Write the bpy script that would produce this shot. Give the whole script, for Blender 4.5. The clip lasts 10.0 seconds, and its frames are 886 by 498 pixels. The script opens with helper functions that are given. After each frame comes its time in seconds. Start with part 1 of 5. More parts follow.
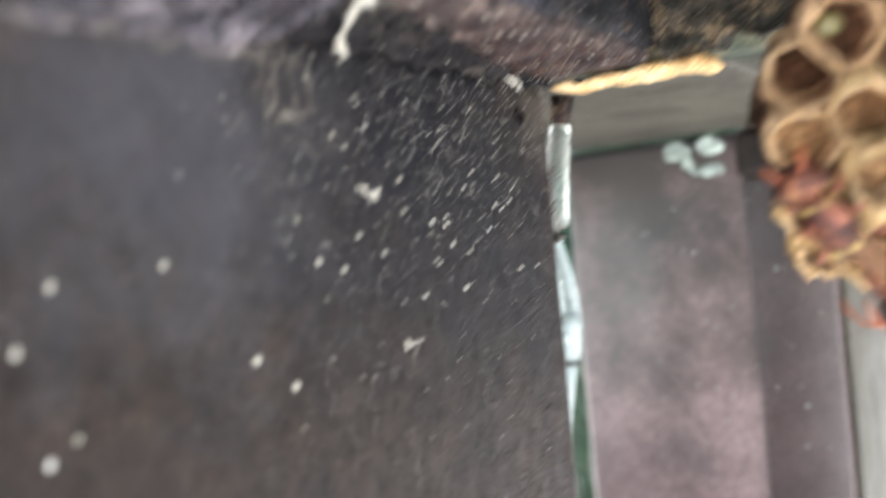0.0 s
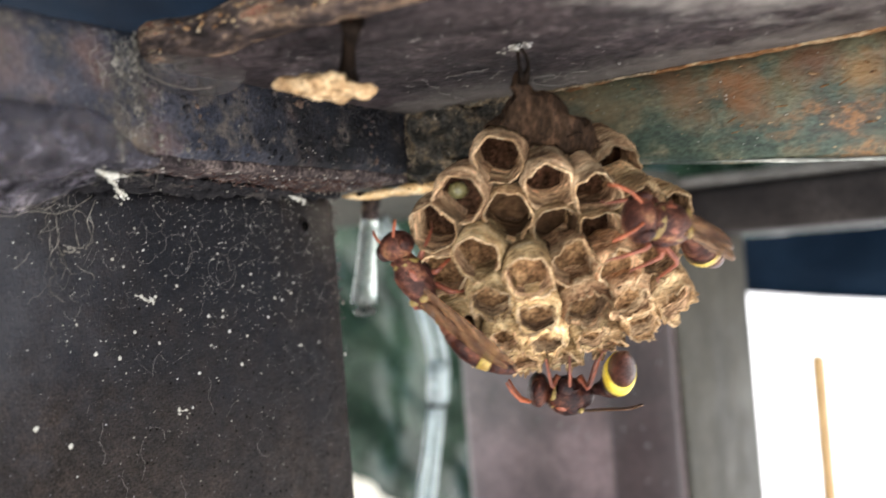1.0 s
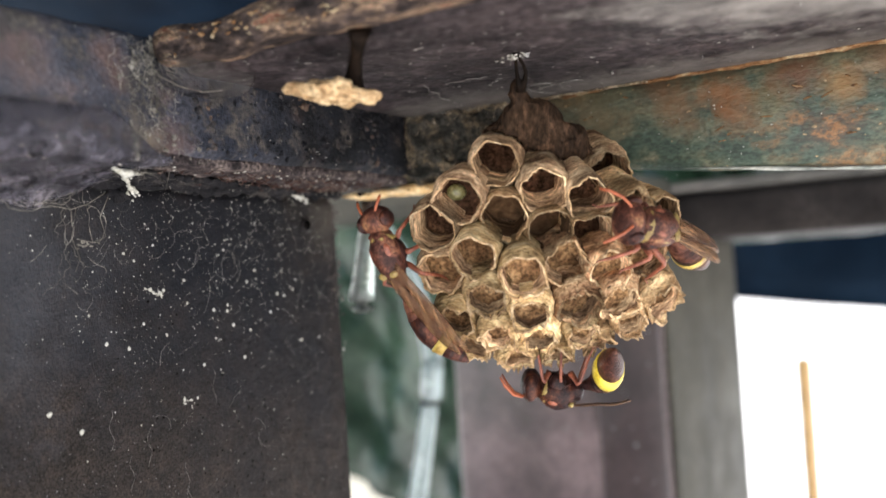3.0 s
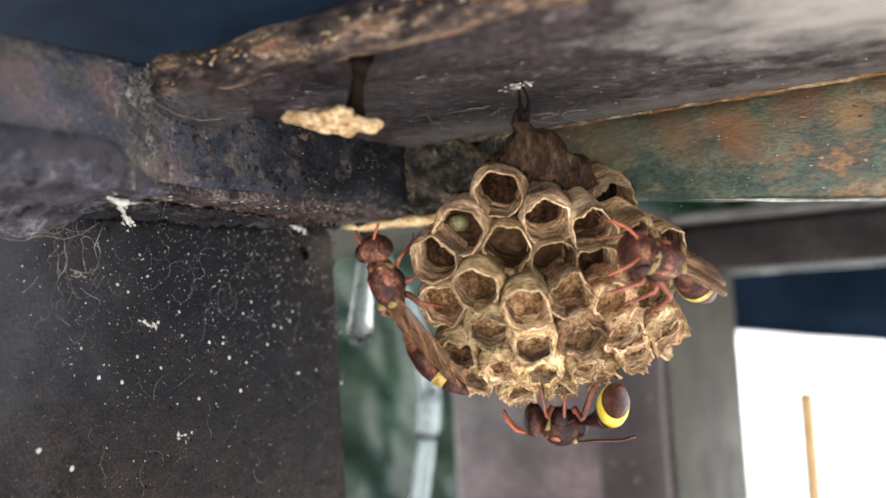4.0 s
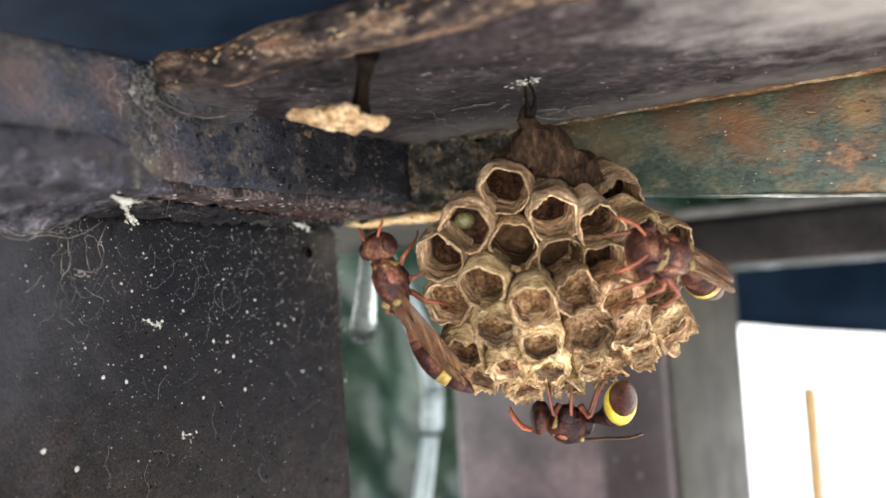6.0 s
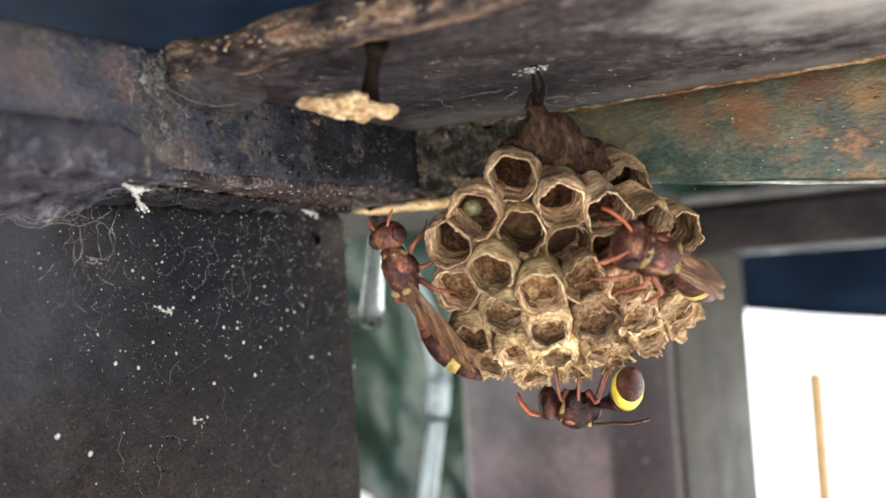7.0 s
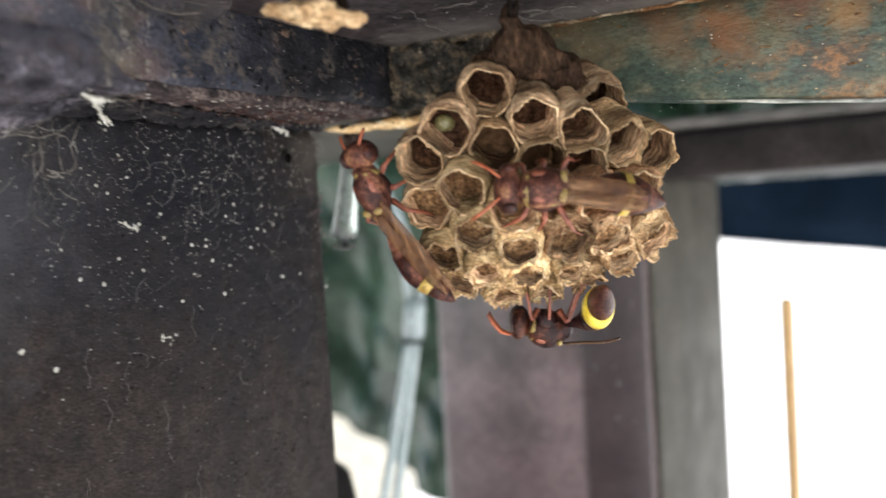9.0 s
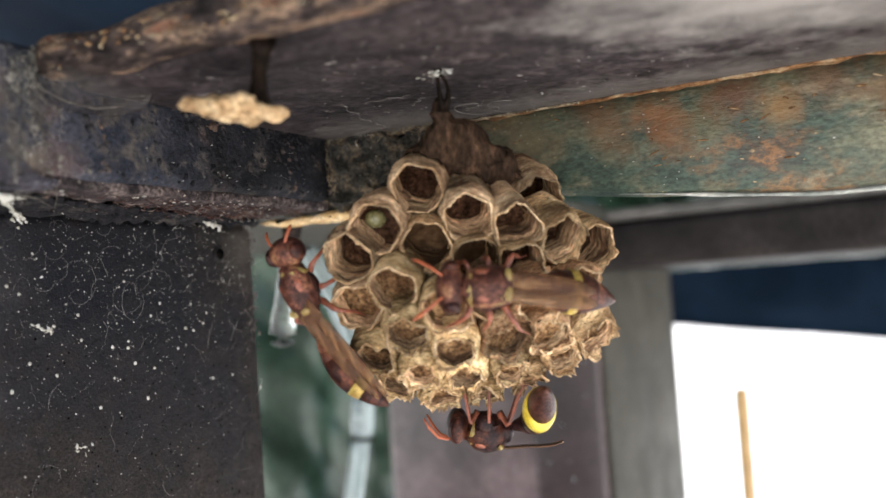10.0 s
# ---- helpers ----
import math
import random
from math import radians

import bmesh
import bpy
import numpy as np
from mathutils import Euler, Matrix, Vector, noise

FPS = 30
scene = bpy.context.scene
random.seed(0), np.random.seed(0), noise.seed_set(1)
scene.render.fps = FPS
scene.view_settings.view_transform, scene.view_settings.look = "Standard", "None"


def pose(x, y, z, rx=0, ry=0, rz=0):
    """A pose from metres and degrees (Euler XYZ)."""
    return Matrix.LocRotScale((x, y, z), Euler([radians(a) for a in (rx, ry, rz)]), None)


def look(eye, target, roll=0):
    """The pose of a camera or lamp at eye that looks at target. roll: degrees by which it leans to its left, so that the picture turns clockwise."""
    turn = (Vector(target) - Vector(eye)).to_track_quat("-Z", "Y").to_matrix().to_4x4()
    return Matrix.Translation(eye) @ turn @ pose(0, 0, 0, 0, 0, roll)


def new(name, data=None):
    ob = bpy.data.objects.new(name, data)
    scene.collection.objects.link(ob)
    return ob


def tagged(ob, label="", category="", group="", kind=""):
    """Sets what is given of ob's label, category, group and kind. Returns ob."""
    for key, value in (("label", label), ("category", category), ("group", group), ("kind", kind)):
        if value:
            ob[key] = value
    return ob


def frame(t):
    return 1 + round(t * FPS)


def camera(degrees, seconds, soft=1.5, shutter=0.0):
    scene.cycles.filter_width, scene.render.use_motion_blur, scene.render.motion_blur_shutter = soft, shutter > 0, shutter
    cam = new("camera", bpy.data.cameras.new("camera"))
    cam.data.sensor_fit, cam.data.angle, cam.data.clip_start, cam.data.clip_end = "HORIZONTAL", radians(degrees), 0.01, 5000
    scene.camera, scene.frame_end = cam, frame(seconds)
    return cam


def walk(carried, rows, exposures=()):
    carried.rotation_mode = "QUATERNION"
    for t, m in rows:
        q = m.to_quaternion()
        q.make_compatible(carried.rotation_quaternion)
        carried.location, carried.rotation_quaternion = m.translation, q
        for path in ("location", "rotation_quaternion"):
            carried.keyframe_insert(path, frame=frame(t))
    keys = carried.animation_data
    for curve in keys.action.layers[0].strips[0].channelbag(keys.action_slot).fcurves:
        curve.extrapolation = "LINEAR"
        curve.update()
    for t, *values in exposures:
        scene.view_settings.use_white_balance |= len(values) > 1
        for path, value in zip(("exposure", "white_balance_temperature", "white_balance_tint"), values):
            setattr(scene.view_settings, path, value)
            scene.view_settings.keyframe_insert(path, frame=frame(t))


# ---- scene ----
cam = camera(51.08, 10.0, soft=1.6, shutter=0.5)
cam.data.dof.use_dof, cam.data.dof.focus_distance, cam.data.dof.aperture_fstop = True, 0.134, 16
PATH = [
    # seconds, x, y, z, yaw, pitch, roll
    (0, -0.04216, 0.01252, 1.49635, 33.175, -0.135, -5.131),
    (0.3, -0.02407, 0.00791, 1.50270, 32.970, 1.237, -4.899),
    (0.6, -0.01116, 0.00547, 1.49826, 32.515, 1.596, -5.294),
    (0.8, -0.00108, 0.00081, 1.50099, 31.738, 1.980, -7.232),
    (1, 0.00544, 0.00181, 1.50378, 32.341, 1.231, -4.521),
    (1.5, 0.00996, -0.01146, 1.50597, 32.818, -0.040, -4.928),
    (1.7, 0.00319, -0.00845, 1.50343, 33.188, -2.239, -4.423),
    (1.8, 0.00060, -0.00202, 1.50118, 33.466, -3.621, -3.830),
    (2, 0.00109, 0.00363, 1.50144, 32.165, -4.734, -3.903),
    (2.5, 0.00551, -0.00098, 1.50324, 31.906, -1.751, -4.179),
    (3, 0.00779, -0.00336, 1.50336, 31.904, 1.305, -3.710),
    (4.5, 0.00482, -0.00091, 1.50370, 31.459, 3.333, -3.634),
    (5, 0.00465, -0.00123, 1.50379, 31.472, 3.406, -3.668),
    (6.5, 0.00461, -0.00143, 1.50415, 31.580, 2.487, -3.844),
    (7, 0.00478, -0.00231, 1.50425, 31.909, 2.009, -3.842),
    (7.5, 0.00466, -0.00316, 1.50398, 32.173, 0.957, -3.796),
    (8, 0.00501, -0.00385, 1.50409, 32.076, -0.860, -3.946),
    (8.5, 0.00521, -0.00434, 1.50415, 31.747, -2.728, -4.019),
    (9, 0.00466, -0.00022, 1.50259, 30.893, -2.461, -3.438),
    (9.3, 0.00412, 0.00627, 1.49637, 29.739, 0.462, -2.466),
    (9.5, 0.00455, 0.00516, 1.50406, 29.190, 2.324, -3.695),
    (10, 0.00536, 0.00635, 1.50390, 28.167, 2.744, -3.933),
]
walk(cam, [(t, pose(x, y, z, 90 + pitch, 0, yaw) @ pose(0, 0, 0, 0, 0, roll)) for t, x, y, z, yaw, pitch, roll in PATH], [(0, 2.76), (0.2, 2.92), (0.4, 2.85), (0.7, 2.78), (1.0, 2.06), (1.5, 1.96), (1.9, 1.7), (2.2, 1.74), (3, 2.0), (8, 2.02), (8.6, 1.94), (9.2, 1.84), (10, 1.83)])

# ---- world, sun, exposure ----
world = bpy.data.worlds.new("world")
scene.world = world
world.use_nodes = True
wn = world.node_tree.nodes
sky = wn.new("ShaderNodeTexSky")
sky.sky_type, sky.sun_disc = "NISHITA", False
sky.sun_elevation, sky.sun_rotation = radians(52), radians(150)
world.node_tree.links.new(sky.outputs[0], wn["Background"].inputs[0])
wn["Background"].inputs[1].default_value = 0.15
sun = new("sun", bpy.data.lights.new("sun", "SUN"))
sun.data.energy, sun.data.angle, sun.data.color = 4.5, radians(0.6), (1.0, 0.95, 0.88)
sun.matrix_world = look((0.5 * 3, -0.87 * 3, 3.9), (0, 0, 0))


# ---- materials ----
def material(name, stops, scale=200.0, fine=1500.0, rough=(0.5, 0.8), bump=0.3, metal=0.0, stretch=(1, 1, 1), fleck=None, specks=0.0, gloss_scale=None, spec=0.5, seed=0.0, vary=0.0, grain=(0.7, 1.25), detail=7.0, bite=0.62, blotch=0.0):
    """A mottled surface: broad patches in the colours of stops, grain, uneven gloss and fine relief."""
    m = bpy.data.materials.new(name)
    m.use_nodes = True
    n, l = m.node_tree.nodes, m.node_tree.links
    b = n["Principled BSDF"]
    co, mp = n.new("ShaderNodeTexCoord"), n.new("ShaderNodeMapping")
    mp.inputs["Scale"].default_value = stretch
    mp.inputs["Location"].default_value = (seed, seed * 1.7, -seed)
    l.new(co.outputs["Object"], mp.inputs["Vector"])

    where = mp.outputs[0]
    if vary:
        own, off, shift = n.new("ShaderNodeObjectInfo"), n.new("ShaderNodeVectorMath"), n.new("ShaderNodeVectorMath")
        off.operation, shift.operation = "SCALE", "ADD"
        off.inputs[0].default_value = (0.37, 0.21, 0.53)
        l.new(own.outputs["Random"], off.inputs["Scale"])
        l.new(where, shift.inputs[0])
        l.new(off.outputs[0], shift.inputs[1])
        where = shift.outputs[0]

    def noise_tex(s, detail=6.0, r=0.6):
        t = n.new("ShaderNodeTexNoise")
        t.inputs["Scale"].default_value, t.inputs["Detail"].default_value, t.inputs["Roughness"].default_value = s, detail, r
        l.new(where, t.inputs["Vector"])
        return t
    big, small = noise_tex(scale, detail, bite), noise_tex(fine, 3.0)
    ramp = n.new("ShaderNodeValToRGB")
    e = ramp.color_ramp.elements
    while len(e) < len(stops):
        e.new(0.5)
    for k, (p, c) in zip(e, stops):
        k.position, k.color = 0.5 + (p - 0.5) * 0.62, (*c, 1)
    l.new(big.outputs["Fac"], ramp.inputs[0])
    gr = n.new("ShaderNodeMapRange")
    gr.inputs["From Min"].default_value, gr.inputs["From Max"].default_value = 0.35, 0.65
    gr.inputs["To Min"].default_value, gr.inputs["To Max"].default_value = grain
    l.new(small.outputs["Fac"], gr.inputs["Value"])
    gout = gr.outputs[0]
    if vary:
        info, vr, vm = n.new("ShaderNodeObjectInfo"), n.new("ShaderNodeMapRange"), n.new("ShaderNodeMath")
        vr.inputs["To Min"].default_value, vr.inputs["To Max"].default_value = 1 - vary, 1 + vary
        l.new(info.outputs["Random"], vr.inputs["Value"])
        vm.operation = "MULTIPLY"
        l.new(gout, vm.inputs[0])
        l.new(vr.outputs[0], vm.inputs[1])
        gout = vm.outputs[0]
    if blotch:
        broad, br, bmul = noise_tex(scale * 0.3, 3.0), n.new("ShaderNodeMapRange"), n.new("ShaderNodeMath")
        br.inputs["From Min"].default_value, br.inputs["From Max"].default_value = 0.36, 0.62
        br.inputs["To Min"].default_value, br.inputs["To Max"].default_value = 1 - blotch, 1 + 0.5 * blotch
        bmul.operation = "MULTIPLY"
        l.new(broad.outputs["Fac"], br.inputs["Value"])
        l.new(gout, bmul.inputs[0])
        l.new(br.outputs[0], bmul.inputs[1])
        gout = bmul.outputs[0]
    mul = n.new("ShaderNodeVectorMath")
    mul.operation = "SCALE"
    l.new(ramp.outputs[0], mul.inputs[0])
    l.new(gout, mul.inputs["Scale"])
    colour = mul.outputs[0]
    if fleck:
        fl = noise_tex(fine * 0.7, 2.0, 0.5)
        lim = n.new("ShaderNodeMapRange")
        lim.inputs["From Min"].default_value, lim.inputs["From Max"].default_value = 0.70 - specks, 0.76 - specks
        l.new(fl.outputs["Fac"], lim.inputs["Value"])
        mix = n.new("ShaderNodeMix")
        mix.data_type = "RGBA"
        l.new(lim.outputs[0], mix.inputs["Factor"])
        l.new(colour, mix.inputs[6])
        mix.inputs[7].default_value = (*fleck, 1)
        colour = mix.outputs[2]
    l.new(colour, b.inputs["Base Color"])
    gl = noise_tex(gloss_scale or scale * 1.7, 4.0)
    rr = n.new("ShaderNodeMapRange")
    rr.inputs["From Min"].default_value, rr.inputs["From Max"].default_value = 0.3, 0.7
    rr.inputs["To Min"].default_value, rr.inputs["To Max"].default_value = rough
    l.new(gl.outputs["Fac"], rr.inputs["Value"])
    l.new(rr.outputs[0], b.inputs["Roughness"])
    b.inputs["Metallic"].default_value = metal
    b.inputs["Specular IOR Level"].default_value = spec
    bm1 = n.new("ShaderNodeBump")
    bm1.inputs["Strength"].default_value, bm1.inputs["Distance"].default_value = bump, 0.4 / fine
    l.new(small.outputs["Fac"], bm1.inputs["Height"])
    bm2 = n.new("ShaderNodeBump")
    bm2.inputs["Strength"].default_value, bm2.inputs["Distance"].default_value = bump * 0.6, 0.25 / scale
    l.new(big.outputs["Fac"], bm2.inputs["Height"])
    l.new(bm1.outputs[0], bm2.inputs["Normal"])
    l.new(bm2.outputs[0], b.inputs["Normal"])
    return m


def shader(m):
    return m.node_tree.nodes["Principled BSDF"]


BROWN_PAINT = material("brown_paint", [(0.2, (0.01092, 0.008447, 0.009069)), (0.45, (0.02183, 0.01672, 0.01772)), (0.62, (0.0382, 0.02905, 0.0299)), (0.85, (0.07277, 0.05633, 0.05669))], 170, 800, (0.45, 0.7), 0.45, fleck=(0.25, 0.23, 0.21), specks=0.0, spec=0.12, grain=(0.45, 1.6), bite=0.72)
def dust_and_light_film(m, middle, radius, dust, most, grit=60):
    """A ragged blotch of colour round middle: dust, rust, painted haze or sheen."""
    n, l = m.node_tree.nodes, m.node_tree.links
    base = shader(m).inputs["Base Color"]
    paint = base.links[0].from_socket
    co, far, tex = n.new("ShaderNodeTexCoord"), n.new("ShaderNodeVectorMath"), n.new("ShaderNodeTexNoise")
    far.operation, far.inputs[1].default_value = "DISTANCE", middle
    tex.inputs["Scale"].default_value, tex.inputs["Detail"].default_value, tex.inputs["Roughness"].default_value = grit, 8, 0.68
    add, lim, mix = n.new("ShaderNodeMath"), n.new("ShaderNodeMapRange"), n.new("ShaderNodeMix")
    add.operation, add.inputs[1].default_value = "MULTIPLY_ADD", radius * 2
    l.new(co.outputs["Object"], far.inputs[0])
    l.new(co.outputs["Object"], tex.inputs["Vector"])
    l.new(tex.outputs["Fac"], add.inputs[0])
    l.new(far.outputs["Value"], add.inputs[2])
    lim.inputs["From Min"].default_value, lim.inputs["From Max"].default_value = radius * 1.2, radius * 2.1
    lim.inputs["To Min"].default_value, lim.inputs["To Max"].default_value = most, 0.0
    l.new(add.outputs[0], lim.inputs["Value"])
    mix.data_type = "RGBA"
    l.new(lim.outputs[0], mix.inputs["Factor"])
    l.new(paint, mix.inputs[6])
    mix.inputs[7].default_value = (*dust, 1)
    l.new(mix.outputs[2], base)


dust_and_light_film(BROWN_PAINT, (-0.068, 0.134, 1.531), 0.014, (0.12, 0.108, 0.1), 0.6)
for along in (-0.075, -0.062, -0.048, -0.034, -0.018, 0.0, 0.02):
    dust_and_light_film(BROWN_PAINT, (along, 0.137, 1.531), 0.012, (0.15, 0.132, 0.12), 0.75, 240)
# Pale patch at the right: the flange's sheen put into its colour.
dust_and_light_film(BROWN_PAINT, (-0.001, 0.097, 1.531), 0.029, (0.3, 0.27, 0.245), 0.9, 130)
POST_PAINT = material("post_paint", [(0.15, (0.0105, 0.0083, 0.0078)), (0.45, (0.0165, 0.0125, 0.0112)), (0.62, (0.0215, 0.0158, 0.0135)), (0.88, (0.036, 0.026, 0.021))], 190, 3000, (0.42, 0.65), 1.0, fleck=(0.24, 0.23, 0.23), specks=0.0, grain=(0.4, 1.75), spec=0.09, bite=0.74)
# Bluish lift on the left: lens haze put into the post's colour.
dust_and_light_film(POST_PAINT, (-0.103, 0.066, 1.511), 0.026, (0.056, 0.058, 0.068), 0.55, 110)
# Near black round the upper middle, browner below.
dust_and_light_film(POST_PAINT, (-0.103, 0.108, 1.513), 0.042, (0.0086, 0.0089, 0.012), 0.92)
dust_and_light_film(POST_PAINT, (-0.1029, 0.1345, 1.514), 0.008, (0.065, 0.056, 0.047), 0.65)
BLACK_GRIME = material("black_grime", [(0.1, (0.01145, 0.01329, 0.02102)), (0.42, (0.0252, 0.02706, 0.0377)), (0.57, (0.05155, 0.05165, 0.06524)), (0.67, (0.0844, 0.06712, 0.07182)), (0.76, (0.1145, 0.07955, 0.07383)), (0.84, (0.08019, 0.06764, 0.07249)), (0.95, (0.1718, 0.1722, 0.1884))], 58, 1600, (0.55, 0.9), 0.8, fleck=(0.22, 0.2, 0.18), specks=0.0, grain=(0.6, 1.45), spec=0.08, bite=0.74, blotch=0.6)
# Veiling haze over the bar's left end, painted in as bluish grey.
dust_and_light_film(BLACK_GRIME, (-0.0856, 0.054, 1.521), 0.024, (0.066, 0.065, 0.075), 0.6)
for along, up, wide in ((0.0715, 1.5325, 0.003), (0.0735, 1.5296, 0.0026), (0.0596, 1.5314, 0.005), (0.0815, 1.5222, 0.0042), (0.0705, 1.5228, 0.003)):
    dust_and_light_film(BLACK_GRIME, (-0.0856, along, up), wide, (0.13, 0.075, 0.055), 0.42, 420)
dust_and_light_film(BLACK_GRIME, (-0.0856, 0.0765, 1.5212), 0.0042, (0.22, 0.175, 0.13), 0.6, 420)
# Bar face goes near black towards the flange corner.
dust_and_light_film(BLACK_GRIME, (-0.0856, 0.122, 1.528), 0.036, (0.0085, 0.0085, 0.0095), 0.95)
LEDGE = material("littered_ledge", [(0.2, (0.01098, 0.008546, 0.009253)), (0.45, (0.03202, 0.02429, 0.02498)), (0.6, (0.0686, 0.05218, 0.04996)), (0.82, (0.1555, 0.1214, 0.1064))], 200, 1600, (0.6, 0.9), 1.0, fleck=(0.45, 0.38, 0.3), specks=0.035, grain=(0.45, 1.6), spec=0.1, bite=0.74)
DUSTY_SHEET = material("dusty_web_sheet", [(0.2, (0.02454, 0.02272, 0.02795)), (0.5, (0.05892, 0.05456, 0.06521)), (0.8, (0.1349, 0.1195, 0.1305))], 130, 1300, (0.85, 1.0), 0.35, fleck=(0.4, 0.35, 0.3), specks=0.0, grain=(0.55, 1.45), bite=0.7, spec=0.04)
def rust_layer(m, stops, scale, low, high, seed):
    """Rust that has eaten through the paint in ragged patches."""
    n, l = m.node_tree.nodes, m.node_tree.links
    base = shader(m).inputs["Base Color"]
    paint = base.links[0].from_socket
    co, mp, mask, tone, ramp, lim, mix = (n.new("ShaderNode" + q) for q in ("TexCoord", "Mapping", "TexNoise", "TexNoise", "ValToRGB", "MapRange", "Mix"))
    mp.inputs["Location"].default_value, mp.inputs["Scale"].default_value = (seed, seed, seed), (0.75, 1, 1.25)
    l.new(co.outputs["Object"], mp.inputs["Vector"])
    for tex, s, d, r in ((mask, scale, 9.0, 0.66), (tone, scale * 4, 6.0, 0.7)):
        tex.inputs["Scale"].default_value, tex.inputs["Detail"].default_value, tex.inputs["Roughness"].default_value = s, d, r
        l.new(mp.outputs[0], tex.inputs["Vector"])
    els = ramp.color_ramp.elements
    while len(els) < len(stops):
        els.new(0.5)
    for el, (p, c) in zip(els, stops):
        el.position, el.color = p, (*c, 1)
    l.new(tone.outputs["Fac"], ramp.inputs[0])
    lim.inputs["From Min"].default_value, lim.inputs["From Max"].default_value = low, high
    l.new(mask.outputs["Fac"], lim.inputs["Value"])
    mix.data_type = "RGBA"
    l.new(lim.outputs[0], mix.inputs["Factor"])
    l.new(paint, mix.inputs[6])
    l.new(ramp.outputs[0], mix.inputs[7])
    l.new(mix.outputs[2], base)


rust_layer(BLACK_GRIME, [(0.3, (0.018, 0.016, 0.016)), (0.5, (0.047, 0.043, 0.042)), (0.62, (0.078, 0.065, 0.057)), (0.75, (0.13, 0.115, 0.1))], 150, 0.52, 0.62, 2.3)
RUST_PAINT = material("rusted_green_paint", [(0.1, (0.016, 0.026, 0.022)), (0.4, (0.042, 0.06, 0.044)), (0.6, (0.1, 0.1, 0.064)), (0.9, (0.2, 0.175, 0.11))], 75, 1600, (0.25, 0.55), 0.5, stretch=(0.65, 1, 1.3), fleck=(0.4, 0.28, 0.14), specks=-0.02, grain=(0.6, 1.45), bite=0.7, seed=0.87, spec=0.35)
rust_layer(RUST_PAINT, [(0.25, (0.024, 0.011, 0.008)), (0.42, (0.062, 0.027, 0.015)), (0.5, (0.12, 0.05, 0.02)), (0.55, (0.3, 0.125, 0.036)), (0.61, (0.085, 0.042, 0.022)), (0.72, (0.22, 0.14, 0.065))], 62, 0.5, 0.72, 0.31)
rust_layer(RUST_PAINT, [(0.3, (0.11, 0.085, 0.05)), (0.6, (0.2, 0.165, 0.105)), (0.8, (0.3, 0.26, 0.18))], 120, 0.56, 0.67, 1.7)
for along, up, wide, tint in ((-0.05, 1.5265, 0.007, (0.13, 0.1, 0.055)), (-0.039, 1.5305, 0.005, (0.1, 0.05, 0.026)), (-0.036, 1.5262, 0.005, (0.14, 0.07, 0.03)), (-0.029, 1.5275, 0.0045, (0.2, 0.075, 0.022)), (-0.0275, 1.5242, 0.0042, (0.15, 0.06, 0.02)), (-0.022, 1.5262, 0.004, (0.1, 0.07, 0.03)), (-0.018, 1.5288, 0.005, (0.11, 0.034, 0.016)), (-0.0125, 1.5258, 0.0035, (0.24, 0.12, 0.04)), (-0.006, 1.529, 0.005, (0.09, 0.04, 0.02)), (0.004, 1.5275, 0.007, (0.14, 0.058, 0.022)), (0.026, 1.524, 0.009, (0.13, 0.06, 0.024))):
    dust_and_light_film(RUST_PAINT, (along, 0.139, up), wide, tint, 0.62, 330)
RUST_EDGE = material("rust_edge", [(0.1, (0.008856, 0.00738, 0.007585)), (0.38, (0.02214, 0.01697, 0.01625)), (0.5, (0.04428, 0.03173, 0.02786)), (0.58, (0.09594, 0.06494, 0.04644)), (0.64, (0.2066, 0.1402, 0.09288)), (0.7, (0.1033, 0.031, 0.02012)), (0.78, (0.1624, 0.1033, 0.06966)), (0.94, (0.02952, 0.02214, 0.02012))], 190, 1000, (0.7, 0.95), 0.9, stretch=(0.6, 1.2, 1.2), grain=(0.45, 1.6), bite=0.76, spec=0.08)
# Darker copy of the purple paint, painting the shade of the rounded corner.
PURPLE_SHADED = material("shaded_purple_paint", [(0.3, (0.04174, 0.02826, 0.02962)), (0.7, (0.06781, 0.04709, 0.04759))], 30, 900, (0.3, 0.5), 0.2, fleck=(0.25, 0.23, 0.25), specks=-0.06)
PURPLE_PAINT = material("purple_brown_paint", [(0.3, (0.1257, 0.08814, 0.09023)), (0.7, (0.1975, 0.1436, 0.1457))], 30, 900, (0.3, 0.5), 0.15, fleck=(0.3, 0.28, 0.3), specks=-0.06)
# Both colours of the far post get darker towards its top.
dust_and_light_film(PURPLE_PAINT, (-0.15, 0.287, 1.515), 0.085, (0.034, 0.033, 0.031), 0.9)
dust_and_light_film(PURPLE_SHADED, (-0.105, 0.286, 1.51), 0.05, (0.028, 0.026, 0.026), 0.75)
GREY_PAINT = material("grey_green_primer", [(0.3, (0.04505, 0.04159, 0.03327)), (0.7, (0.07209, 0.06643, 0.05324))], 40, 900, (0.5, 0.7), 0.3, spec=0.15)
DARK_STEEL = material("dark_steel", [(0.3, (0.0131, 0.01092, 0.01037)), (0.7, (0.03276, 0.0273, 0.02512))], 40, 900, (0.5, 0.8), 0.4, spec=0.08)
NAVY = material("navy_tarpaulin", [(0.3, (0.002549, 0.006108, 0.01262)), (0.7, (0.005731, 0.01298, 0.02435))], 8, 300, (0.6, 0.8), 0.2, spec=0.04)
GREEN = material("green_plastic", [(0.25, (0.0112, 0.0256, 0.016)), (0.5, (0.0272, 0.0544, 0.0336)), (0.75, (0.056, 0.0944, 0.0624))], 22, 300, (0.15, 0.3), 0.3, spec=0.5)
CONCRETE = material("pale_concrete", [(0.3, (0.55, 0.53, 0.49)), (0.7, (0.68, 0.66, 0.62))], 0.6, 40, (0.8, 0.95), 0.3)
